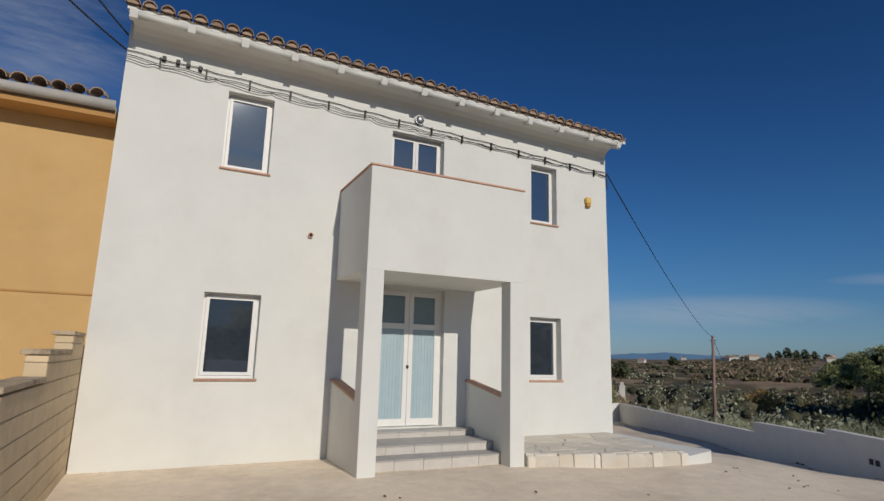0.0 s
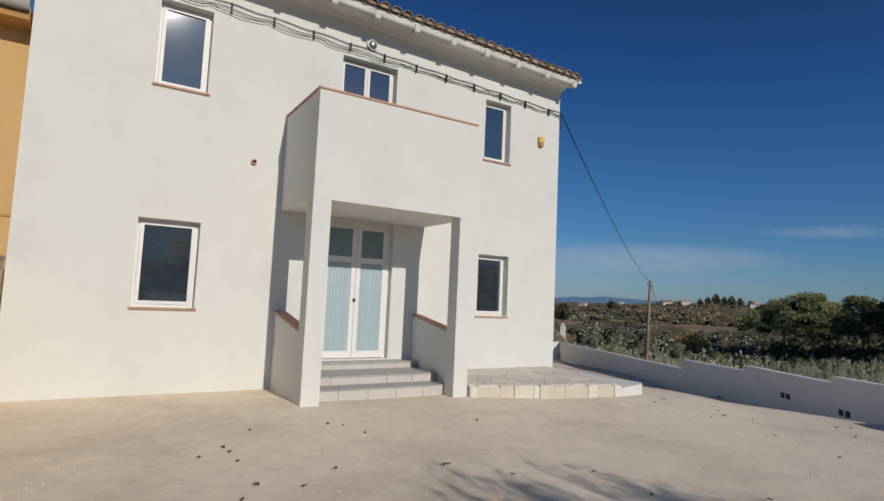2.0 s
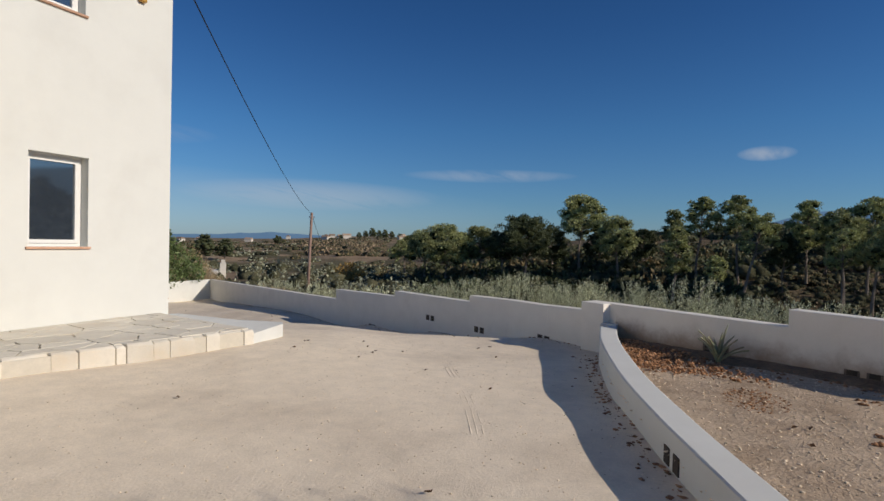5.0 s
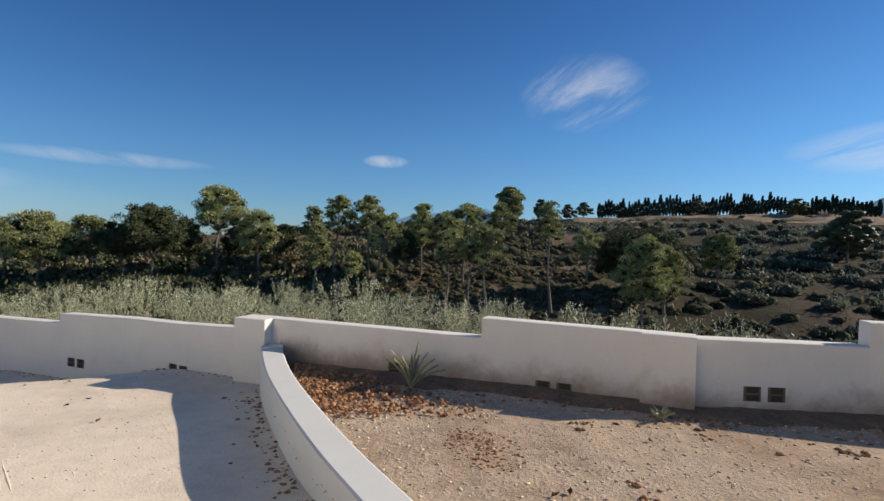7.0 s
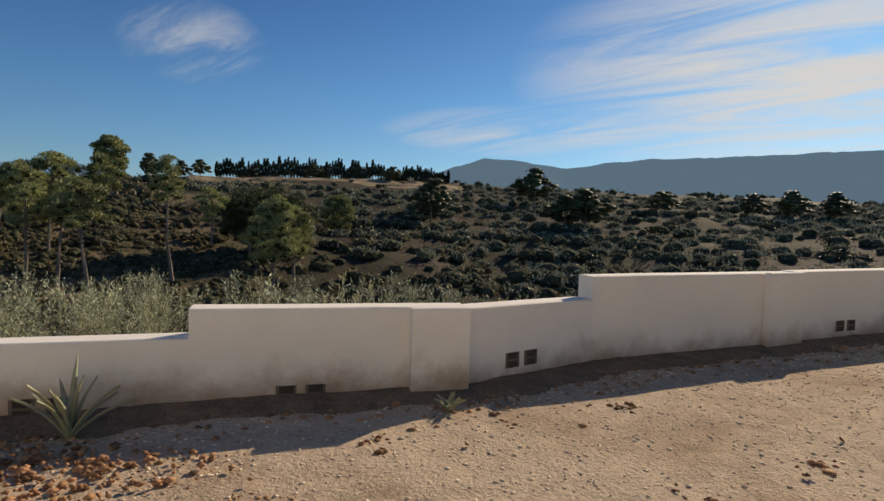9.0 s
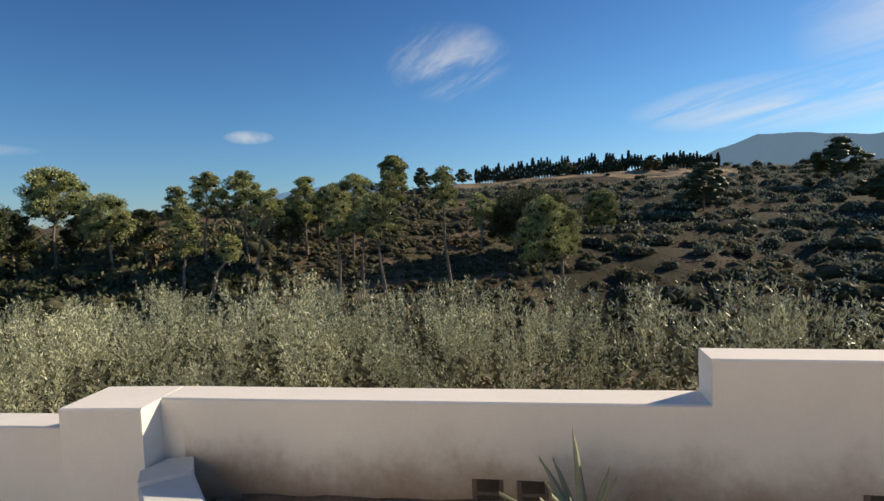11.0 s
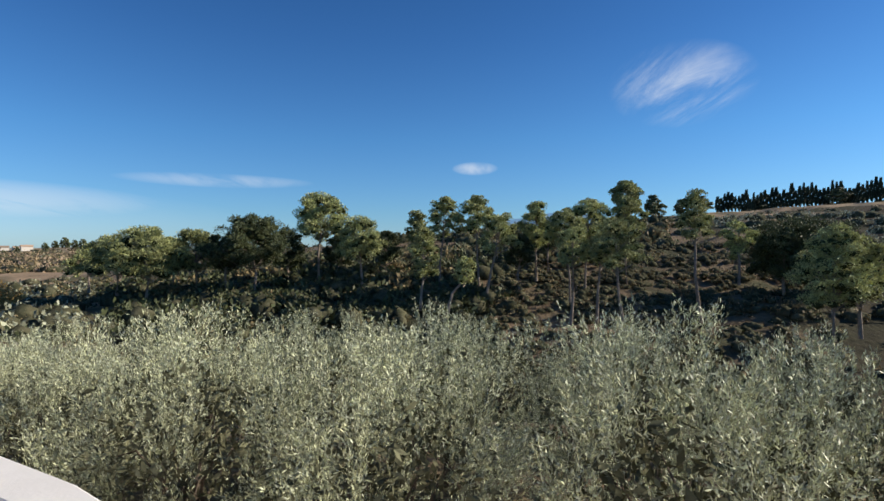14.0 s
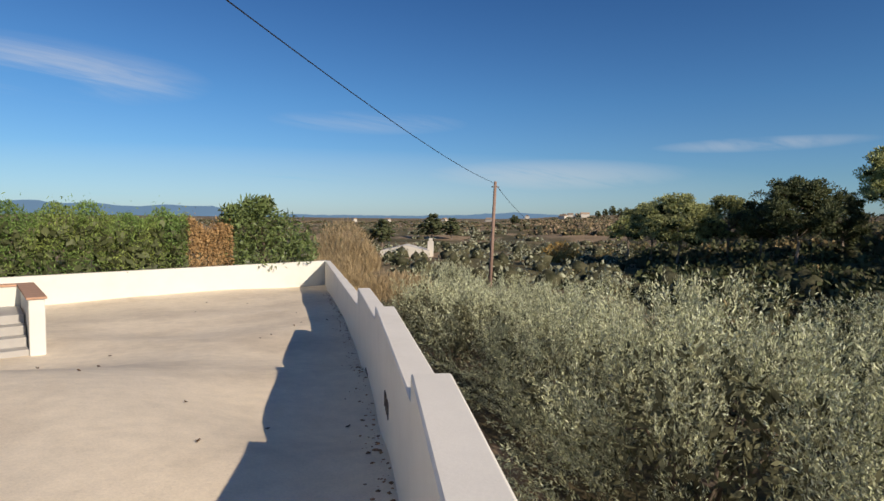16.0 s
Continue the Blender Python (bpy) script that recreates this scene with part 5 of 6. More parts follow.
def cypress_row():
    rng = np.random.default_rng(3)
    base = thing("cypress", (0, 0, -60), "slender dark cypress in a long row on the ridge", "cypress tree", "cypress row")
    bm = bmesh.new()
    tube(bm, [(0, 0, -.5), (0, 0, 1)], .12, 5)
    part("trunk", bm, BARK, base)
    n = 380
    z = rng.uniform(0, 1, n)
    a = rng.uniform(0, 2 * math.pi, n)
    r = .50 * np.sin(np.pi * np.clip(z * .9 + .1, 0, 1)) ** .8
    c = np.stack([np.cos(a) * r, np.sin(a) * r, .4 + z * 5.4], 1)
    v, f = leaf_cloud(c, np.tile([0, 0, 1.6], (n, 1)), .8, .4, rng, .35)
    mesh_from("foliage", v, f, CYPR, base)
    k = 0
    for az in np.arange(-28.4, -51.5, -.29):
        r = 196 + 14 * math.sin(k * .5) * .3
        x, y = 1 + r * math.cos(radians(az)), -6 + r * math.sin(radians(az))
        put_tree(base, x, y, rng.uniform(.7, 1.2), 0, sz=rng.uniform(.75, 1.25) * (1.0 if az > -44 else .72))
        k += 1
    remove(base)
    # large round trees along the ridge
    rt = pine(31, 8.0, (.1, 0), 3.2, 24, 200, True, .25, .8)
    for o in (rt, ):
        tagged(o, "large dark round-crowned evergreen on the ridge", "tree", "ridge trees")
    for az, r, s, zz in ((-22.8, 158, .9, .8), (-25.3, 190, .9, .7), (-27, 170, .9, .6), (-31.5, 195, .8, .6), (-37.5, 190, .9, .6), (-45.5, 185, 1.0, .6), (-50.5, 104, 1.25, .95), (-60.6, 146, 1.7, 1.15), (-64.2, 112, 1.3, .8), (-66.2, 112, 1.4, .95), (-73, 150, 1.1, .7), (-83.5, 150, 1.2, .8), (-80.5, 150, 1.0, .7), (-86.5, 160, 1.2, .8)):
        put_tree(rt, 1 + r * math.cos(radians(az)), -6 + r * math.sin(radians(az)), s, az * 7, sz=zz)
    for az, r, s in ((30.2, 520, .9), (30.9, 500, 1.1), (31.5, 540, 1.0), (32.2, 510, 1.2), (32.9, 530, .9), (33.6, 500, .8), (29.4, 520, .7), (35.5, 480, .6), (41.6, 410, .8), (41.9, 412, .9)):
        put_tree(rt, 1 + r * math.cos(radians(az)), -6 + r * math.sin(radians(az)), s, az * 9, sz=s)
    for x, y, s in ((93, 103, 1.0), (96, 99, .8), (62, 80, .8)):
        put_tree(rt, x, y, s, x, sz=s * .8)
    remove(rt)


cypress_row()


def ridge_field():
    verts, faces, na, nr = [], [], 110, 14
    for i in range(na):
        az = radians(-53 + 27 * i / (na - 1))
        for j in range(nr):
            r = 152 + j * 2.7 + 2.0 * math.sin(i * .35)
            x, y = 1 + r * math.cos(az), -6 + r * math.sin(az)
            edge = j in (0, nr - 1)
            verts.append((x, y, land_z(x, y) + (-.3 if edge else .35)))
    for i in range(na - 1):
        for j in range(nr - 1):
            q = i * nr + j
            faces.append((q, q + 1, q + nr + 1, q + nr))
    mesh_from("ground", verts, faces, FIELD, None, "bare ploughed field strip on the ridge below the cypresses", "structure", smooth=True, category="field")


ridge_field()


def mountains():
    def ridge(name, prof, r, material, label):
        verts, faces = [], []
        az = np.arange(prof[0][0], prof[-1][0] + .01, .5)
        for i, a in enumerate(az):
            e = np.interp(a, [p[0] for p in prof], [p[1] for p in prof])
            e += (.35 if r < 2700 else 0) + .22 * noise.noise((a * .35, r, 0)) * min(1, e) + .07 * noise.noise((a * 1.7, r, 2))
            for f in (0, .3, .6, 1.0):
                rr = r * (1 + .25 * f)
                zz = -30 + (rr * math.tan(radians(max(e, 0))) + 30) * (f ** .8)
                verts.append((1 + rr * math.cos(radians(a)), -6 + rr * math.sin(radians(a)), zz))
        for i in range(len(az) - 1):
            for j in range(3):
                q = i * 4 + j
                faces.append((q, q + 4, q + 5, q + 1))
        mesh_from(name, verts, faces, material, None, label, "structure", smooth=True, category="mountains")
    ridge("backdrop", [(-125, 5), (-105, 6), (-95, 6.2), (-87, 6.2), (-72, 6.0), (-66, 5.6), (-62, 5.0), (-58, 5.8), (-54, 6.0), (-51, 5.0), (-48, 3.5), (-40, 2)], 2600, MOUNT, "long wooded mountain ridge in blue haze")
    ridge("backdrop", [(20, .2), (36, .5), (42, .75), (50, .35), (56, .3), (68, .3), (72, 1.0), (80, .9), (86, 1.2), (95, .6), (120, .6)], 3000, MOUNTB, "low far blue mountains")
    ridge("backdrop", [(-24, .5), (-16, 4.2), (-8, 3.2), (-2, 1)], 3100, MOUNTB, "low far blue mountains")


mountains()


# ---- things around the yard ----
def wire(name, pts, r, label, sag=0.0, category="cable"):
    c = []
    for a, b in zip(pts, pts[1:]):
        n = 24 if sag else 1
        for k in range(n):
            f = k / n
            c.append((a[0] + (b[0] - a[0]) * f, a[1] + (b[1] - a[1]) * f, a[2] + (b[2] - a[2]) * f - sag * 4 * f * (1 - f)))
    c.append(pts[-1])
    bm = bmesh.new()
    tube(bm, c, r, 6)
    return tagged(part(name, bm, CABLE), label, category)


def utility_pole():
    p = thing("utility_pole", (32.98, 22.98, 0), "leaning weathered wooden utility pole among olive trees", "utility pole")
    bm = bmesh.new()
    tube(bm, [(-.25, .2, -5.2), (0, 0, 3.85)], .16, 9, .11)
    part("shaft", bm, WOODP, p, smooth=True)
    bm = bmesh.new()
    box(bm, -.35, .35, -.05, .05, 3.4, 3.5)
    part("bracket", bm, METAL, p)


utility_pole()
wire("overhead_cable", [(.03, -.02, 5.86), (32.98, 22.98, 3.70)], .014, "thin black overhead cable from the house corner to the pole", 0.55)
wire("overhead_cable", [(32.98, 22.98, 3.65), (75, 52, -.5)], .02, "thin black overhead cable beyond the pole", 0.8)


def facade_cables():
    rng = random.Random(2)
    for j, (dz, amp) in enumerate(((0, .02), (-.09, .035), (-.16, .03))):
        pts = []
        x0 = -9.67
        for k in range(0, 98):
            x = x0 + k * .0995
            z = 6.20 + dz + (x0 - x) * .034 * (1 if j == 0 else .97) + amp * math.sin(k * .8 + j) * .5 + (.04 if j == 2 and k % 9 == 4 else 0)
            if j == 2 and k > 55:
                z += .06
            pts.append((x, -.022 - .012 * j, z))
        bm = bmesh.new()
        tube(bm, pts, .0075, 5)
        tagged(part("facade_cable", bm, CABLE), "black cable clipped under the eaves", "cable", "cables along the facade")
    for k in range(14):
        x = -9.2 + k * .68
        z = 6.13 + (-9.67 - x) * .034
        bm = bbox(x - .012, x + .012, -.055, -.001, z - .08, z + .08, .003)
        tagged(part("cable_clip", bm, CABLE), "small black cable clip", "clip", "cable clips")
    for k, x in enumerate((-9.15, -8.95, -8.8, -8.62)):
        bm = bbox(x - .03, x + .03, -.06, -.001, 6.15 - k * .01, 6.23 - k * .01, .01)
        tagged(part("junction_clamp", bm, CABLE), "small black clamp joining two cables", "clamp", "cable clamps")


facade_cables()
wire("overhead_cable", [(-9.68, -.02, 6.2), (-13.5, -1.2, 9.4)], .014, "thin black overhead cable from the neighbour's side", .3)
wire("overhead_cable", [(-9.68, -.02, 6.45), (-13.0, -1.2, 10.4)], .014, "thin black overhead cable from the neighbour's side", .3)
wire("overhead_cable", [(.0, -.03, 5.87), (0.02, -.03, 5.5)], .012, "short black cable tail at the house corner")


def small_fittings():
    a = thing("alarm_box", (-.56, -.001, 5.09), "small yellow alarm box with amber base on the facade", "alarm box")
    part("cover", bbox(-.075, .075, -.07, 0, -.02, .11, .012, 2), ALARMY, a)
    part("lens", bbox(-.06, .06, -.068, -.002, -.11, -.021, .012, 2), mat("amber_plastic", (.50, .27, .06), .3, .02, 8, 60, 0), a)
    l = thing("wall_lamp", (-4.70, -.001, 6.13), "round bulkhead lamp under the eaves", "lamp")
    bm = bmesh.new()
    bmesh.ops.create_cone(bm, cap_ends=True, segments=20, radius1=.085, radius2=.10, depth=.05, matrix=Matrix.Translation((0, -.025, 0)) @ Matrix.Rotation(radians(90), 4, "X"))
    part("base", bm, METAL, l)
    bm = bmesh.new()
    bmesh.ops.create_uvsphere(bm, u_segments=16, v_segments=10, radius=.08, matrix=Matrix.Translation((0, -.055, 0)) @ Matrix.Diagonal((1, .6, 1, 1)))
    part("glass", bm, METAL, l, smooth=True)
    p = thing("overflow_pipe", (-6.64, 0, 3.62), "short round drain pipe end sticking out of the facade", "pipe")
    bm = bmesh.new()
    tube(bm, [(0, -.05, 0), (0, .05, 0)], .045, 14)
    part("sleeve", bm, TERRA, p)
    # flat disc coloured as the shade inside the pipe
    bm = bmesh.new()
    tube(bm, [(0, -.052, 0), (0, -.0505, 0)], .03, 12)
    part("bore", bm, DARK, p)


small_fittings()


def back_stair():
    s = thing("side_stair", (0, 0, 0), "white-walled side stair with brick coping and grey treads", "stairs")
    x1, y0 = 4.40, 5.5
    g = -1.3
    part("end_post", bbox(x1 - .22, x1, y0, y0 + .22, g - .3, -.33, .01), WHITE, s)
    part("side_wall", bbox(x1 - .20, x1 - .02, y0 + .221, y0 + 2.2, g - .3, -.33, .006), WHITE, s)
    part("back_wall", bbox(.01, x1 - .001, y0 + 2.201, y0 + 2.4, g - .3, -.33, .006), WHITE, s)
    part("coping", bbox(x1 - .25, x1 + .03, y0 - .03, y0 + 2.43, -.328, -.29, .005), TERRA, s)
    part("coping", bbox(.01, x1 - .251, y0 + 2.17, y0 + 2.43, -.328, -.29, .005), TERRA, s)
    for k in range(4):
        part("step", bbox(.01, x1 - .221, y0 + .1 + k * .3, y0 + 2.2, g - .2 + k * .15 + .02, g + (k + 1) * .15 - .001, .006), GREYT, s)


back_stair()


def shed():
    s = thing("white_cottage", (48.4, 54.4, -.45), "small white cottage with pale gable roof and white chimney", "house", rz=-41)
    g = land_z(48.4, 54.4) - .5
    bm = bmesh.new()
    prof = [(-3.2, g), (3.2, g), (3.2, -2.75), (0, -2.0), (-3.2, -2.75)]
    a = [bm.verts.new((x, -2.5, z)) for x, z in prof]
    b = [bm.verts.new((x, 2.5, z)) for x, z in prof]
    bm.faces.new(a), bm.faces.new(b[::-1])
    for k in range(5):
        bm.faces.new((a[k], b[k], b[(k + 1) % 5], a[(k + 1) % 5]))
    bmesh.ops.recalc_face_normals(bm, faces=bm.faces)
    part("wall", bm, FARWHITE, s)
    part("chimney", bbox(2.9, 3.7, -.5, .2, g, -1.5, .02), FARWHITE, s)
    part("chimney_cap", bbox(3.05, 3.55, -.35, .05, -1.49, -1.1, .02), FARWHITE, s)


shed()


def leafy(name, boxfn, n, size, material, label, category, kind="", seed=0, aspect=.4, up=.3, parent=None):
    rng = np.random.default_rng(seed)
    c = boxfn(rng, n)
    v, f = leaf_cloud(c, np.tile([0, 0, up], (len(c), 1)), size, aspect, rng, .8)
    return mesh_from(name, v, f, material, parent, label, kind, category=category)


def hedge_and_bushes():
    line = lambda x: 15.25 + (x - 14.8) * .083
    def hedge(x0, x1, h0, h1):
        def f(rng, n):
            x = rng.uniform(x0, x1, n)
            t = (x - x0) / (x1 - x0)
            top = h0 + (h1 - h0) * t + .16 * np.sin(x * 2.3) + .12 * np.sin(x * 6.1)
            z = -1.3 + (top + 1.3) * rng.uniform(0, 1, n) ** .6 + (rng.uniform(0, 1, n) > .97) * rng.uniform(0, .5, n)
            y = 15.25 + (x - 14.8) * .083 + .35 + rng.uniform(-.1, 1.2, n) * rng.uniform(0.1, 1, n)
            return np.stack([x, y, z], 1)
        return f
    h = thing("hedge", (0, 0, 0), "tall trimmed green hedge behind the white wall", "hedge")
    leafy("foliage", hedge(-4, 9.4, 1.95, 1.0), 46000, .12, HEDGE, "", "", parent=h, seed=1, aspect=.25, up=.8)
    # core leaves in a dark tone stand for the shade within the hedge
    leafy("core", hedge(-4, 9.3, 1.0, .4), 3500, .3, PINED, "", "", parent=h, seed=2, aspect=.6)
    h = thing("dry_hedge", (0, 0, 0), "dry brown stretch of hedge", "hedge")
    leafy("foliage", hedge(9.4, 11.0, .85, .75), 7000, .10, HEDGEDRY, "", "", parent=h, seed=3, aspect=.4)
    t = thing("loquat_tree", (12.4, 15.9, -1.8), "rounded broad-leaved loquat tree over the wall", "tree")
    bm = bmesh.new()
    tube(bm, [(0, 0, -.2), (.05, 0, 1.2), (0, 0, 2.2)], .11, 7, .05)
    part("trunk", bm, BARK, t)
    bm = bmesh.new()
    branchy(bm, (0, 0, 0), 3.4, np.random.default_rng(3), 6, .08, 1.3, .4)
    part("limb_work", bm, BARK, t)
    def crown(rng, n):
        cs = [(-.9, -.1, 2.4, .85), (.0, 0, 2.5, .9), (.9, 0, 2.1, .9), (1.5, -.3, 1.5, .7), (-1.1, 0, 1.5, .7), (0, -.3, 1.4, .9), (-.5, 0, 3.1, .5), (.1, 0, 3.3, .3), (-1.2, 0, 2.8, .5)]
        out = []
        for cx, cy, cz, s in cs:
            p = rng.normal(0, 1, (n // len(cs), 3))
            p /= np.linalg.norm(p, axis=1)[:, None]
            out.append(np.array([cx, cy, cz]) + p * s * rng.uniform(.5, 1.1, (n // len(cs), 1)))
        return np.concatenate(out)
    leafy("foliage", crown, 6500, .22, CITRUS, "", "", parent=t, seed=5, aspect=.3)
    def mound(cx, cy, r, h, z):
        def f(rng, n):
            a, q = rng.uniform(0, 2 * np.pi, n), np.sqrt(rng.uniform(0, 1, n))
            zz = z + h * rng.uniform(0, 1, n) * (1 - .75 * q ** 2)
            return np.stack([cx + r * q * np.cos(a), cy + r * q * np.sin(a), zz], 1)
        return f
    leafy("dry_grass", mound(17.5, 14.0, 2.2, 1.0, -2.4), 6000, .35, GRASSY, "clump of long dry straw-coloured grass beside the wall", "grass", "stuff", 6, .06, 1.6)
    leafy("dry_grass", mound(16.2, 17.0, 1.6, 1.6, -2.2), 4000, .35, GRASSY, "clump of long dry straw-coloured grass beside the wall", "grass", "stuff", 7, .06, 1.6)
    b = thing("bare_bush", (0, 0, 0), "large twiggy yellowing bush", "bush")
    leafy("foliage", mound(22, 26, 2.4, 3.4, -2.6), 9000, .5, GRASSY, "", "", parent=b, seed=8, aspect=.05, up=1.8)
    b = thing("autumn_bush", (0, 0, 0), "orange autumn-coloured bush in the olive grove", "bush")
    leafy("foliage", mound(58, 36, 3.0, 3.0, -4.6), 4000, .35, ORANGE, "", "", parent=b, seed=9)


hedge_and_bushes()


def far_houses():
    rnd = random.Random(8)
    proto = None
    for k in range(26):
        az = rnd.uniform(24, 37) if k < 20 else rnd.uniform(38, 66)
        r = rnd.uniform(480, 720)
        x, y = 1 + r * math.cos(radians(az)), -6 + r * math.sin(radians(az))
        z = land_z(x, y)
        w, d, hgt = rnd.uniform(5, 8), rnd.uniform(4, 6), rnd.uniform(2.4, 3.6)
        h = thing("far_house", (x, y, z), "small white country house far off", "house", "far houses", rz=rnd.uniform(0, 180))
        bm = bmesh.new()
        box(bm, -w / 2, w / 2, -d / 2, d / 2, -2, hgt)
        part("wall", bm, FARWHITE, h)
        bm = bmesh.new()
        a = [bm.verts.new(v) for v in ((-w / 2 - .3, -d / 2 - .3, hgt), (w / 2 + .3, -d / 2 - .3, hgt), (w / 2 + .3, d / 2 + .3, hgt), (-w / 2 - .3, d / 2 + .3, hgt), (-w / 2 - .3, 0, hgt + 1.6), (w / 2 + .3, 0, hgt + 1.6))]
        for f in ((0, 1, 5, 4), (2, 3, 4, 5), (1, 2, 5), (3, 0, 4), (3, 2, 1, 0)):
            bm.faces.new([a[i] for i in f])
        part("roof", bm, TILE, h)


far_houses()


def shade_tree():
    """The olive south of the yard; its shade falls on the gravel."""
    rng = np.random.default_rng(21)
    t = thing("shade_olive_tree", (-4.75, -13.8, .02), "spreading fine-leaved olive tree in the gravel bed", "tree")
    bm = bmesh.new()
    tube(bm, [(0, 0, -.2), (.08, .05, .9), (-.05, .1, 1.9)], .16, 8, .1)
    part("trunk", bm, BARK, t)
    bm = bmesh.new()
    C, D = [], []
    for k in range(66):
        a = k * 2.399 + rng.uniform(-.4, .4)
        rr = 1.75 * math.sqrt((k + .5) / 66)
        b = Vector((rng.normal(0, .1), .1 + rng.normal(0, .1), rng.uniform(1.5, 2.1)))
        e = Vector((math.cos(a) * rr * .95, math.sin(a) * rr * 1.15, 2.3 + 1.5 * math.sqrt(max(0, 1 - (rr / 1.9) ** 2)) * rng.uniform(.2, 1.0) + rng.normal(0, .15)))
        m_ = b.lerp(e, .5) + Vector((0, 0, .2))
        tube(bm, [tuple(b), tuple(m_), tuple(e)], .028, 4, .008, False)
        for q in range(5):
            d = Vector((math.cos(a) + rng.normal(0, .6), math.sin(a) + rng.normal(0, .6), rng.normal(.25, .5))).normalized()
            o = m_.lerp(e, rng.uniform(.5, 1.0))
            ln = rng.uniform(.35, .8)
            f = rng.uniform(0, 1, 60)
            C.append(np.array(o) + np.outer(f * ln, np.array(d)) + rng.normal(0, .04, (60, 3)))
            D.append(np.tile(np.array(d), (60, 1)))
    # low branches that reach out to the east and droop
    for k in range(9):
        a, z = radians(-25 + 13 * k), 1.5 + .22 * (k * 5 % 9)
        e = Vector((math.cos(a) * 1.7, math.sin(a) * 1.7, z - .1))
        tube(bm, [(0, .1, 1.6), (e.x * .55, e.y * .55, z + .15), tuple(e)], .022, 4, .005, False)
        f = rng.uniform(.6, 1.08, 90)
        C.append(np.outer(f, np.array(e)) + np.array([0, 0, .05]) + rng.normal(0, .05, (90, 3)))
        D.append(np.tile(np.array((e.x, e.y, .2)), (90, 1)))
    part("limb_work", bm, BARK, t)
    v, f = leaf_cloud(np.concatenate(C), np.concatenate(D), .085, .28, rng, .6)
    mesh_from("foliage", v, f, OLIVE, t)


shade_tree()


def agave(x, y, s, seed):
    rng = random.Random(seed)
    a = thing("agave", (x, y, bed_z(x, y)), "spiky agave with some withered leaves against the white wall", "agave")
    for k in range(15):
        bm = bmesh.new()
        az, tilt = k * 2.4 + rng.uniform(-.2, .2), radians(rng.uniform(6, 44))
        ln = s * rng.uniform(.7, 1.1)
        rows = []
        for j in range(6):
            f = j / 5
            w = .026 * (1 - f) ** .7 * (1.1 if f > .1 else .9) + .001
            th = tilt + f * .35
            p = Vector((math.sin(tilt + f * .2) * ln * f, 0, math.cos(th) * ln * f))
            rows.append([bm.verts.new(p + Vector((0, -w, w * .5))), bm.verts.new(p - Vector((0, 0, .008))), bm.verts.new(p + Vector((0, w, w * .5))), bm.verts.new(p + Vector((0, 0, .012)))])
        for r0, r1 in zip(rows, rows[1:]):
            for q in range(4):
                bm.faces.new((r0[q], r0[(q + 1) % 4], r1[(q + 1) % 4], r1[q]))
        bmesh.ops.recalc_face_normals(bm, faces=bm.faces)
        bmesh.ops.rotate(bm, verts=bm.verts, matrix=Matrix.Rotation(az, 3, "Z"))
        part("blade", bm, AGAVE, a, smooth=True)


agave(1.22, -8.10, .52, 1)
agave(-.15, -10.0, .16, 2)


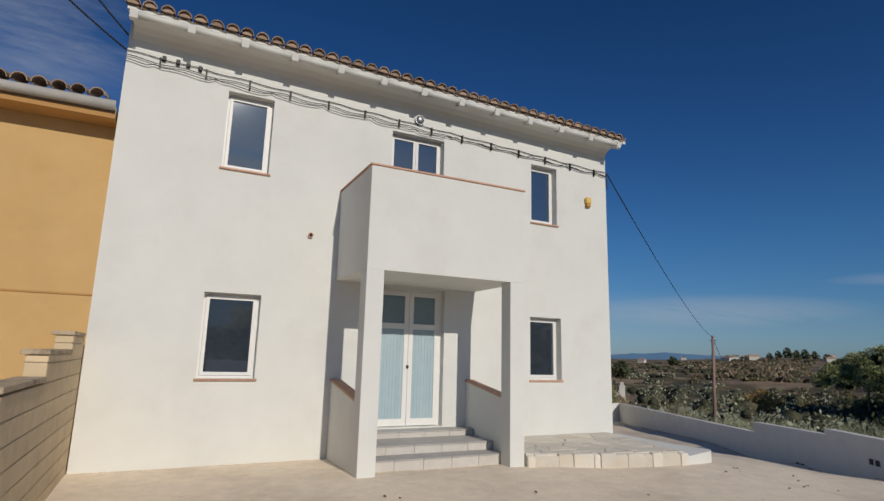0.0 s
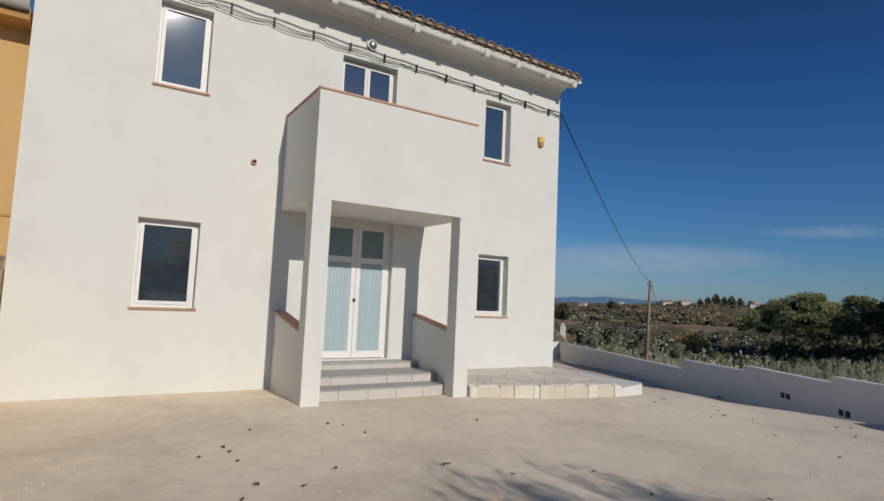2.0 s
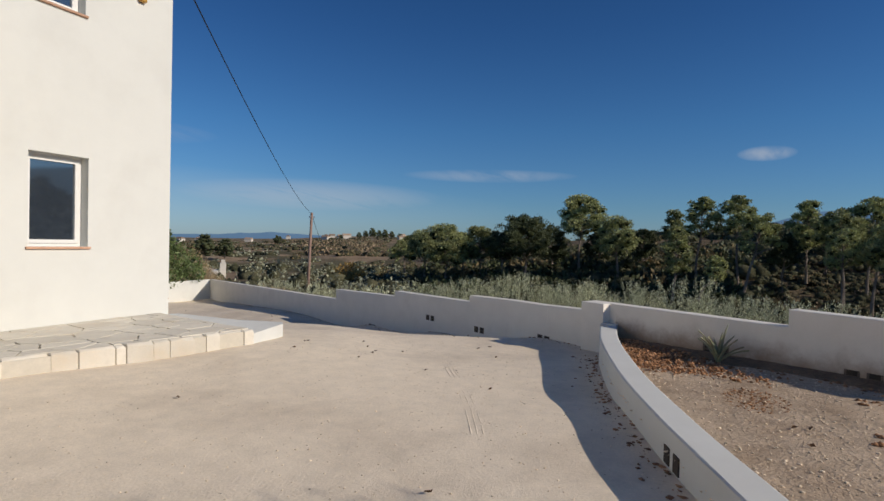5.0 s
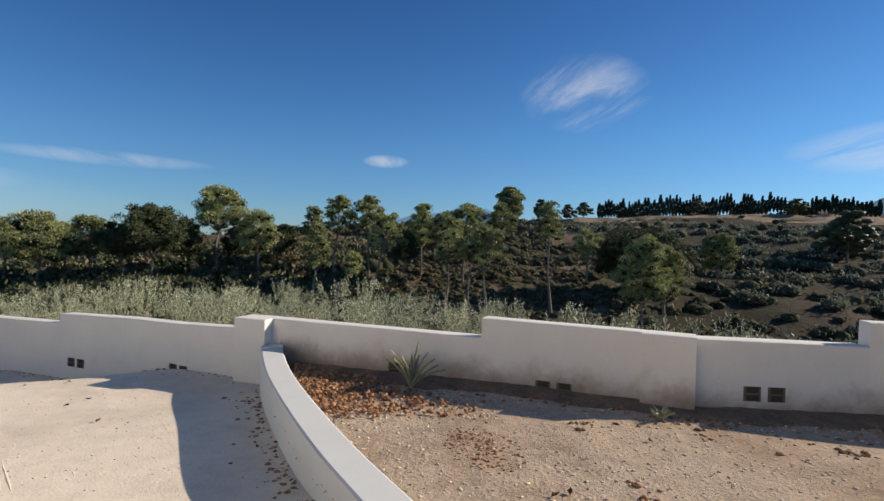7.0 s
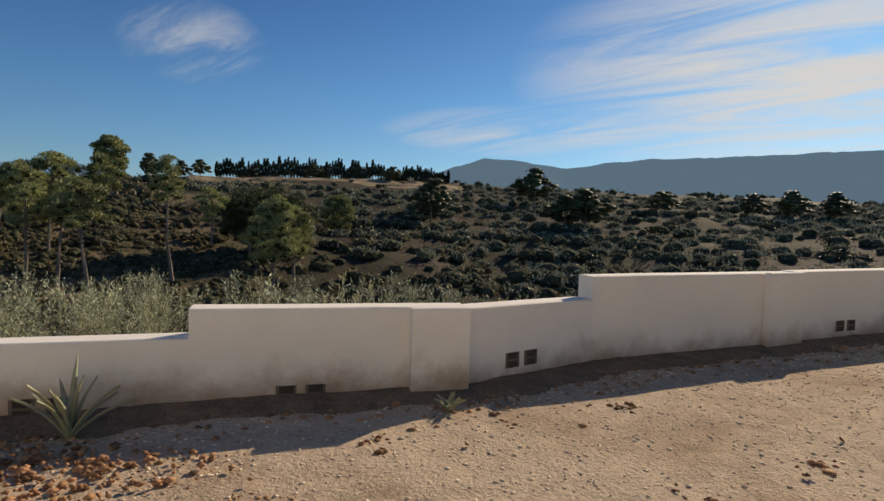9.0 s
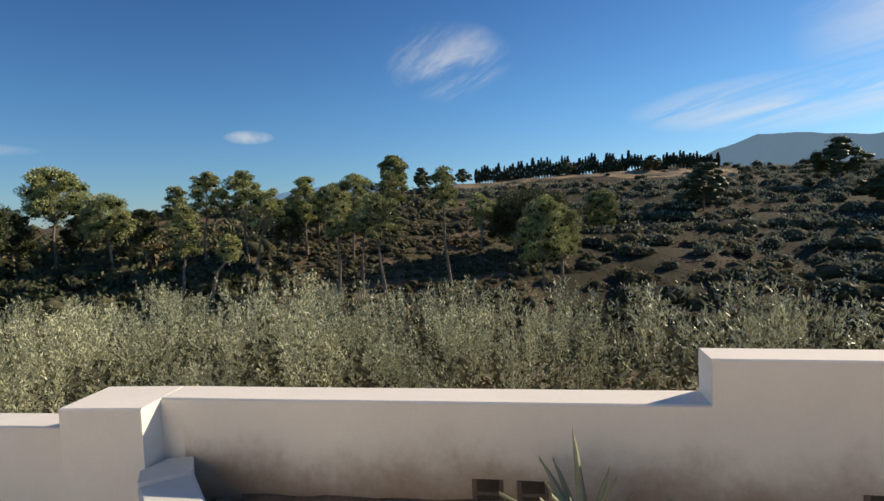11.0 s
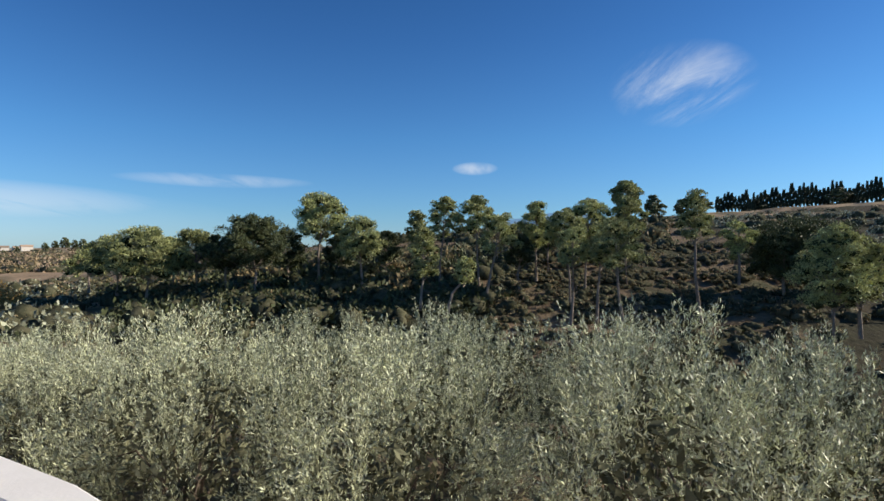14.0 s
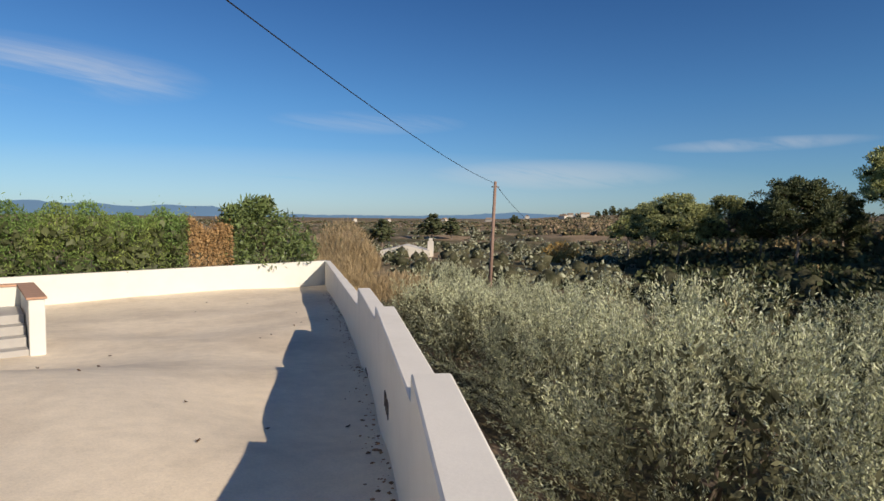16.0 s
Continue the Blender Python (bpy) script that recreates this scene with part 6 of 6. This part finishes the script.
def stones():
    """Gravel, clods and litter lying on the ground."""
    rng = np.random.default_rng(12)
    ico = np.array([(0, 0, .8), (1, 0, .1), (.3, .9, -.1), (-.8, .5, .15), (-.7, -.7, -.1), (.4, -.9, .1), (0, 0, -.8)])
    fi = np.array([(0, 1, 2), (0, 2, 3), (0, 3, 4), (0, 4, 5), (0, 5, 1), (6, 2, 1), (6, 3, 2), (6, 4, 3), (6, 5, 4), (6, 1, 5)])

    def make(name, pts, lo, hi, material, label, flat=.6):
        V, F = [], []
        for i, (x, y, z) in enumerate(pts):
            s = lo + (hi - lo) * rng.uniform() ** 2.2
            v = ico * (1 + rng.normal(0, .24, (7, 1))) * np.array([s, s * rng.uniform(.6, 1), s * flat])
            a = rng.uniform(0, 6.28)
            R = np.array([[math.cos(a), -math.sin(a), 0], [math.sin(a), math.cos(a), 0], [0, 0, 1]])
            V.append(v @ R.T + np.array([x, y, z + s * .15]))
            F.append(fi + 7 * i)
        mesh_from(name, np.concatenate(V), np.concatenate(F), material, None, label, "stuff", category="stones")

    def scatter(n, fn):
        out = []
        while len(out) < n:
            p = fn()
            if p:
                out.append(p)
        return out

    def bedp():
        x, y = rng.uniform(-7, 2.6), rng.uniform(-16, -6.8)
        return (x, y, bed_z(x, y)) if in_bed(x, y - .15) and x < wall_x(y) - .05 else None
    make("gravel", scatter(13000, bedp), .004, .019, PEBBLE, "loose stones in the gravel bed")

    def yardp():
        x, y = rng.uniform(-9, 6), rng.uniform(-9, 2)
        return (x, y, yard_z(x, y)) if x < wall_x(y) - .1 and not in_bed(x, y) and y < -2.5 - .0 * x else None
    make("gravel", scatter(6000, yardp), .003, .012, PEBBLE, "small loose gravel on the yard")

    def footing():
        x = rng.uniform(-9.6, -6.2) if rng.uniform() < .75 else rng.uniform(-5.9, -3.6)
        y = -.01 - abs(rng.normal(0, .035)) if x < -6.2 else -1.39 - abs(rng.normal(0, .03))
        return (x, y, yard_z(x, y))
    make("gravel", scatter(650, footing), .004, .016, PEBBLE, "loose mortar and gravel along the foot of the facade")

    def clod():
        t = rng.uniform() ** 1.3
        x, y = 2.55 - 2.3 * t + rng.normal(0, .12), -6.95 - 1.7 * t * rng.uniform(.1, 1) ** 1.3 + rng.normal(0, .1)
        return (x, y, bed_z(x, y) + rng.uniform(0, .03)) if in_bed(x, y - .15) and x < wall_x(y) - .05 else None
    make("soil_clods", scatter(2300, clod), .010, .038, SOIL, "heap of reddish soil clods in the corner of the bed", .8)

    def foot():
        y = rng.uniform(-17, -6.8)
        x = wall_x(y) - abs(rng.normal(0, .30)) - .02
        return (x, y, bed_z(x, y))
    make("soil_clods", scatter(3000, foot), .006, .040, SOIL, "dark soil and debris along the foot of the wall", .6)

    def patch():
        a, q = rng.uniform(0, 6.28), rng.uniform() ** .6
        x, y = -.55 + .45 * q * math.cos(a), -8.35 + .28 * q * math.sin(a)
        return (x, y, bed_z(x, y))
    make("soil_clods", scatter(500, patch), .004, .018, SOIL, "patch of crumbled red earth on the gravel", .6)

    def lump():
        k = int(rng.uniform(0, 16))
        x, y = -5.2 + (k * 37 % 16) * .42 + rng.normal(0, .07), -8.6 - (k * 23 % 16) * .17 + rng.normal(0, .05)
        return (x, y, bed_z(x, y)) if in_bed(x, y - .2) and x < wall_x(y) - .1 else None
    make("soil_clods", scatter(150, lump), .012, .045, SOIL, "scattered lumps of earth on the gravel bed", .6)

    def yfoot():
        y = rng.uniform(-6.2, 12)
        x = wall_x(y) - abs(rng.normal(0, .12)) - .02
        return (x, y, yard_z(x, y))
    make("soil_clods", scatter(500, yfoot), .006, .03, SOIL, "dark debris along the foot of the wall", .5)

    def outer():
        y = rng.uniform(-9, 8)
        o = abs(rng.normal(.6, .45)) + .28
        x, y2 = wall_x(y) + .866 * o, y - .5 * o
        return (x, y2, land_z(x, y2, False) - .12)
    make("litter", scatter(1400, outer), .008, .05, DRY, "dry leaves and clods on the earth track", .4)

    def bfoot():
        x = rng.uniform(-5, 2.4)
        y = bed_edge_y(x) + .12 + abs(rng.normal(0, .12))
        return (x, y, yard_z(x, y))
    make("soil_clods", scatter(420, bfoot), .005, .035, SOIL, "reddish soil spilled below the low wall", .5)


stones()


def litter():
    rng = random.Random(6)
    me = []
    for v in range(3):
        bm = bmesh.new()
        n = 6
        top = [bm.verts.new((math.cos(k * 1.047) * rng.uniform(.014, .034), math.sin(k * 1.047) * rng.uniform(.01, .024), rng.uniform(.004, .03))) for k in range(n)]
        c = bm.verts.new((0, 0, .01))
        for k in range(n):
            bm.faces.new((top[k], top[(k + 1) % n], c))
        r = bmesh.ops.extrude_face_region(bm, geom=list(bm.faces))
        bmesh.ops.translate(bm, verts=[q for q in r["geom"] if isinstance(q, bmesh.types.BMVert)], vec=(0, 0, -.003))
        bmesh.ops.recalc_face_normals(bm, faces=bm.faces)
        m = bpy.data.meshes.new("dry_leaf")
        bm.to_mesh(m)
        bm.free()
        m.materials.append(DRY)
        me.append(m)
    for k in range(110):
        if k < 55:
            x, y = rng.uniform(-8.5, 4.5), rng.uniform(-7, -2.6)
        elif k < 80:
            x, y = rng.uniform(4, 10), rng.uniform(-3, 14)
        else:
            x, y = rng.uniform(-7, 1.8), rng.uniform(-12, -8)
        if x > wall_x(y) - .15:
            continue
        z = bed_z(x, y) if in_bed(x, y) else yard_z(x, y)
        ob = new("dry_leaf", me[k % 3])
        ob.matrix_world = Matrix.LocRotScale((x, y, z + .004), Euler((rng.uniform(-.2, .2), rng.uniform(-.2, .2), rng.uniform(0, 6))), (1.0,) * 3)
        tagged(ob, "curled dry brown leaf on the gravel", "leaf", "dry leaves")


litter()


# ---- roof tiles ----
def roof_tiles():
    me = half_tile(.105, .085, .42)
    pitch = radians(17)
    bm = bmesh.new()
    arc = [(.086 * math.cos(math.pi * i / 6), .070 * math.sin(math.pi * i / 6)) for i in range(7)]
    for yy in (0, .06):
        bm.faces.new([bm.verts.new((a, yy, b)) for a, b in arc])
    bmesh.ops.recalc_face_normals(bm, faces=bm.faces)
    plug_me = bpy.data.meshes.new("mortar_plug")
    bm.to_mesh(plug_me)
    bm.free()
    plug_me.materials.append(TILE)
    x, k = HOUSE_L + .05, 0
    rnd = random.Random(9)
    while x < .12:
        for row in range(2):
            y = -.60 + row * .36
            ob = new("roof_tile", me)
            ob.parent = house
            ob.matrix_basis = Matrix.LocRotScale((x + rnd.uniform(-.008, .008), y + rnd.uniform(-.012, .012), EAVE(x) + .135 + (y + .52) * math.tan(pitch)), Euler((pitch, 0, rnd.uniform(-.03, .03))), None)
            ch = new("channel_tile", me)
            ch.parent = house
            ch.matrix_basis = Matrix.LocRotScale((x + .115, y + .03, EAVE(x) + .20 + (y + .52) * math.tan(pitch)), Euler((-pitch, math.pi, 0)), None)
        plug = new("mortar_plug", plug_me)
        plug.parent = house
        plug.matrix_basis = pose(x, -.585 + rnd.uniform(-.008, .012), EAVE(x) + .118)
        x += .232
        k += 1
    nb = bpy.data.objects["neighbour_house"]
    x = -13.0
    while x < HOUSE_L - .1:
        for row in range(2):
            y = -.22 + row * .36
            ob = new("roof_tile", me)
            ob.parent = nb
            ob.matrix_basis = Matrix.LocRotScale((x, y, 5.31 + (y + .22) * math.tan(pitch)), Euler((pitch, 0, 0)), None)
        x += .235


roof_tiles()
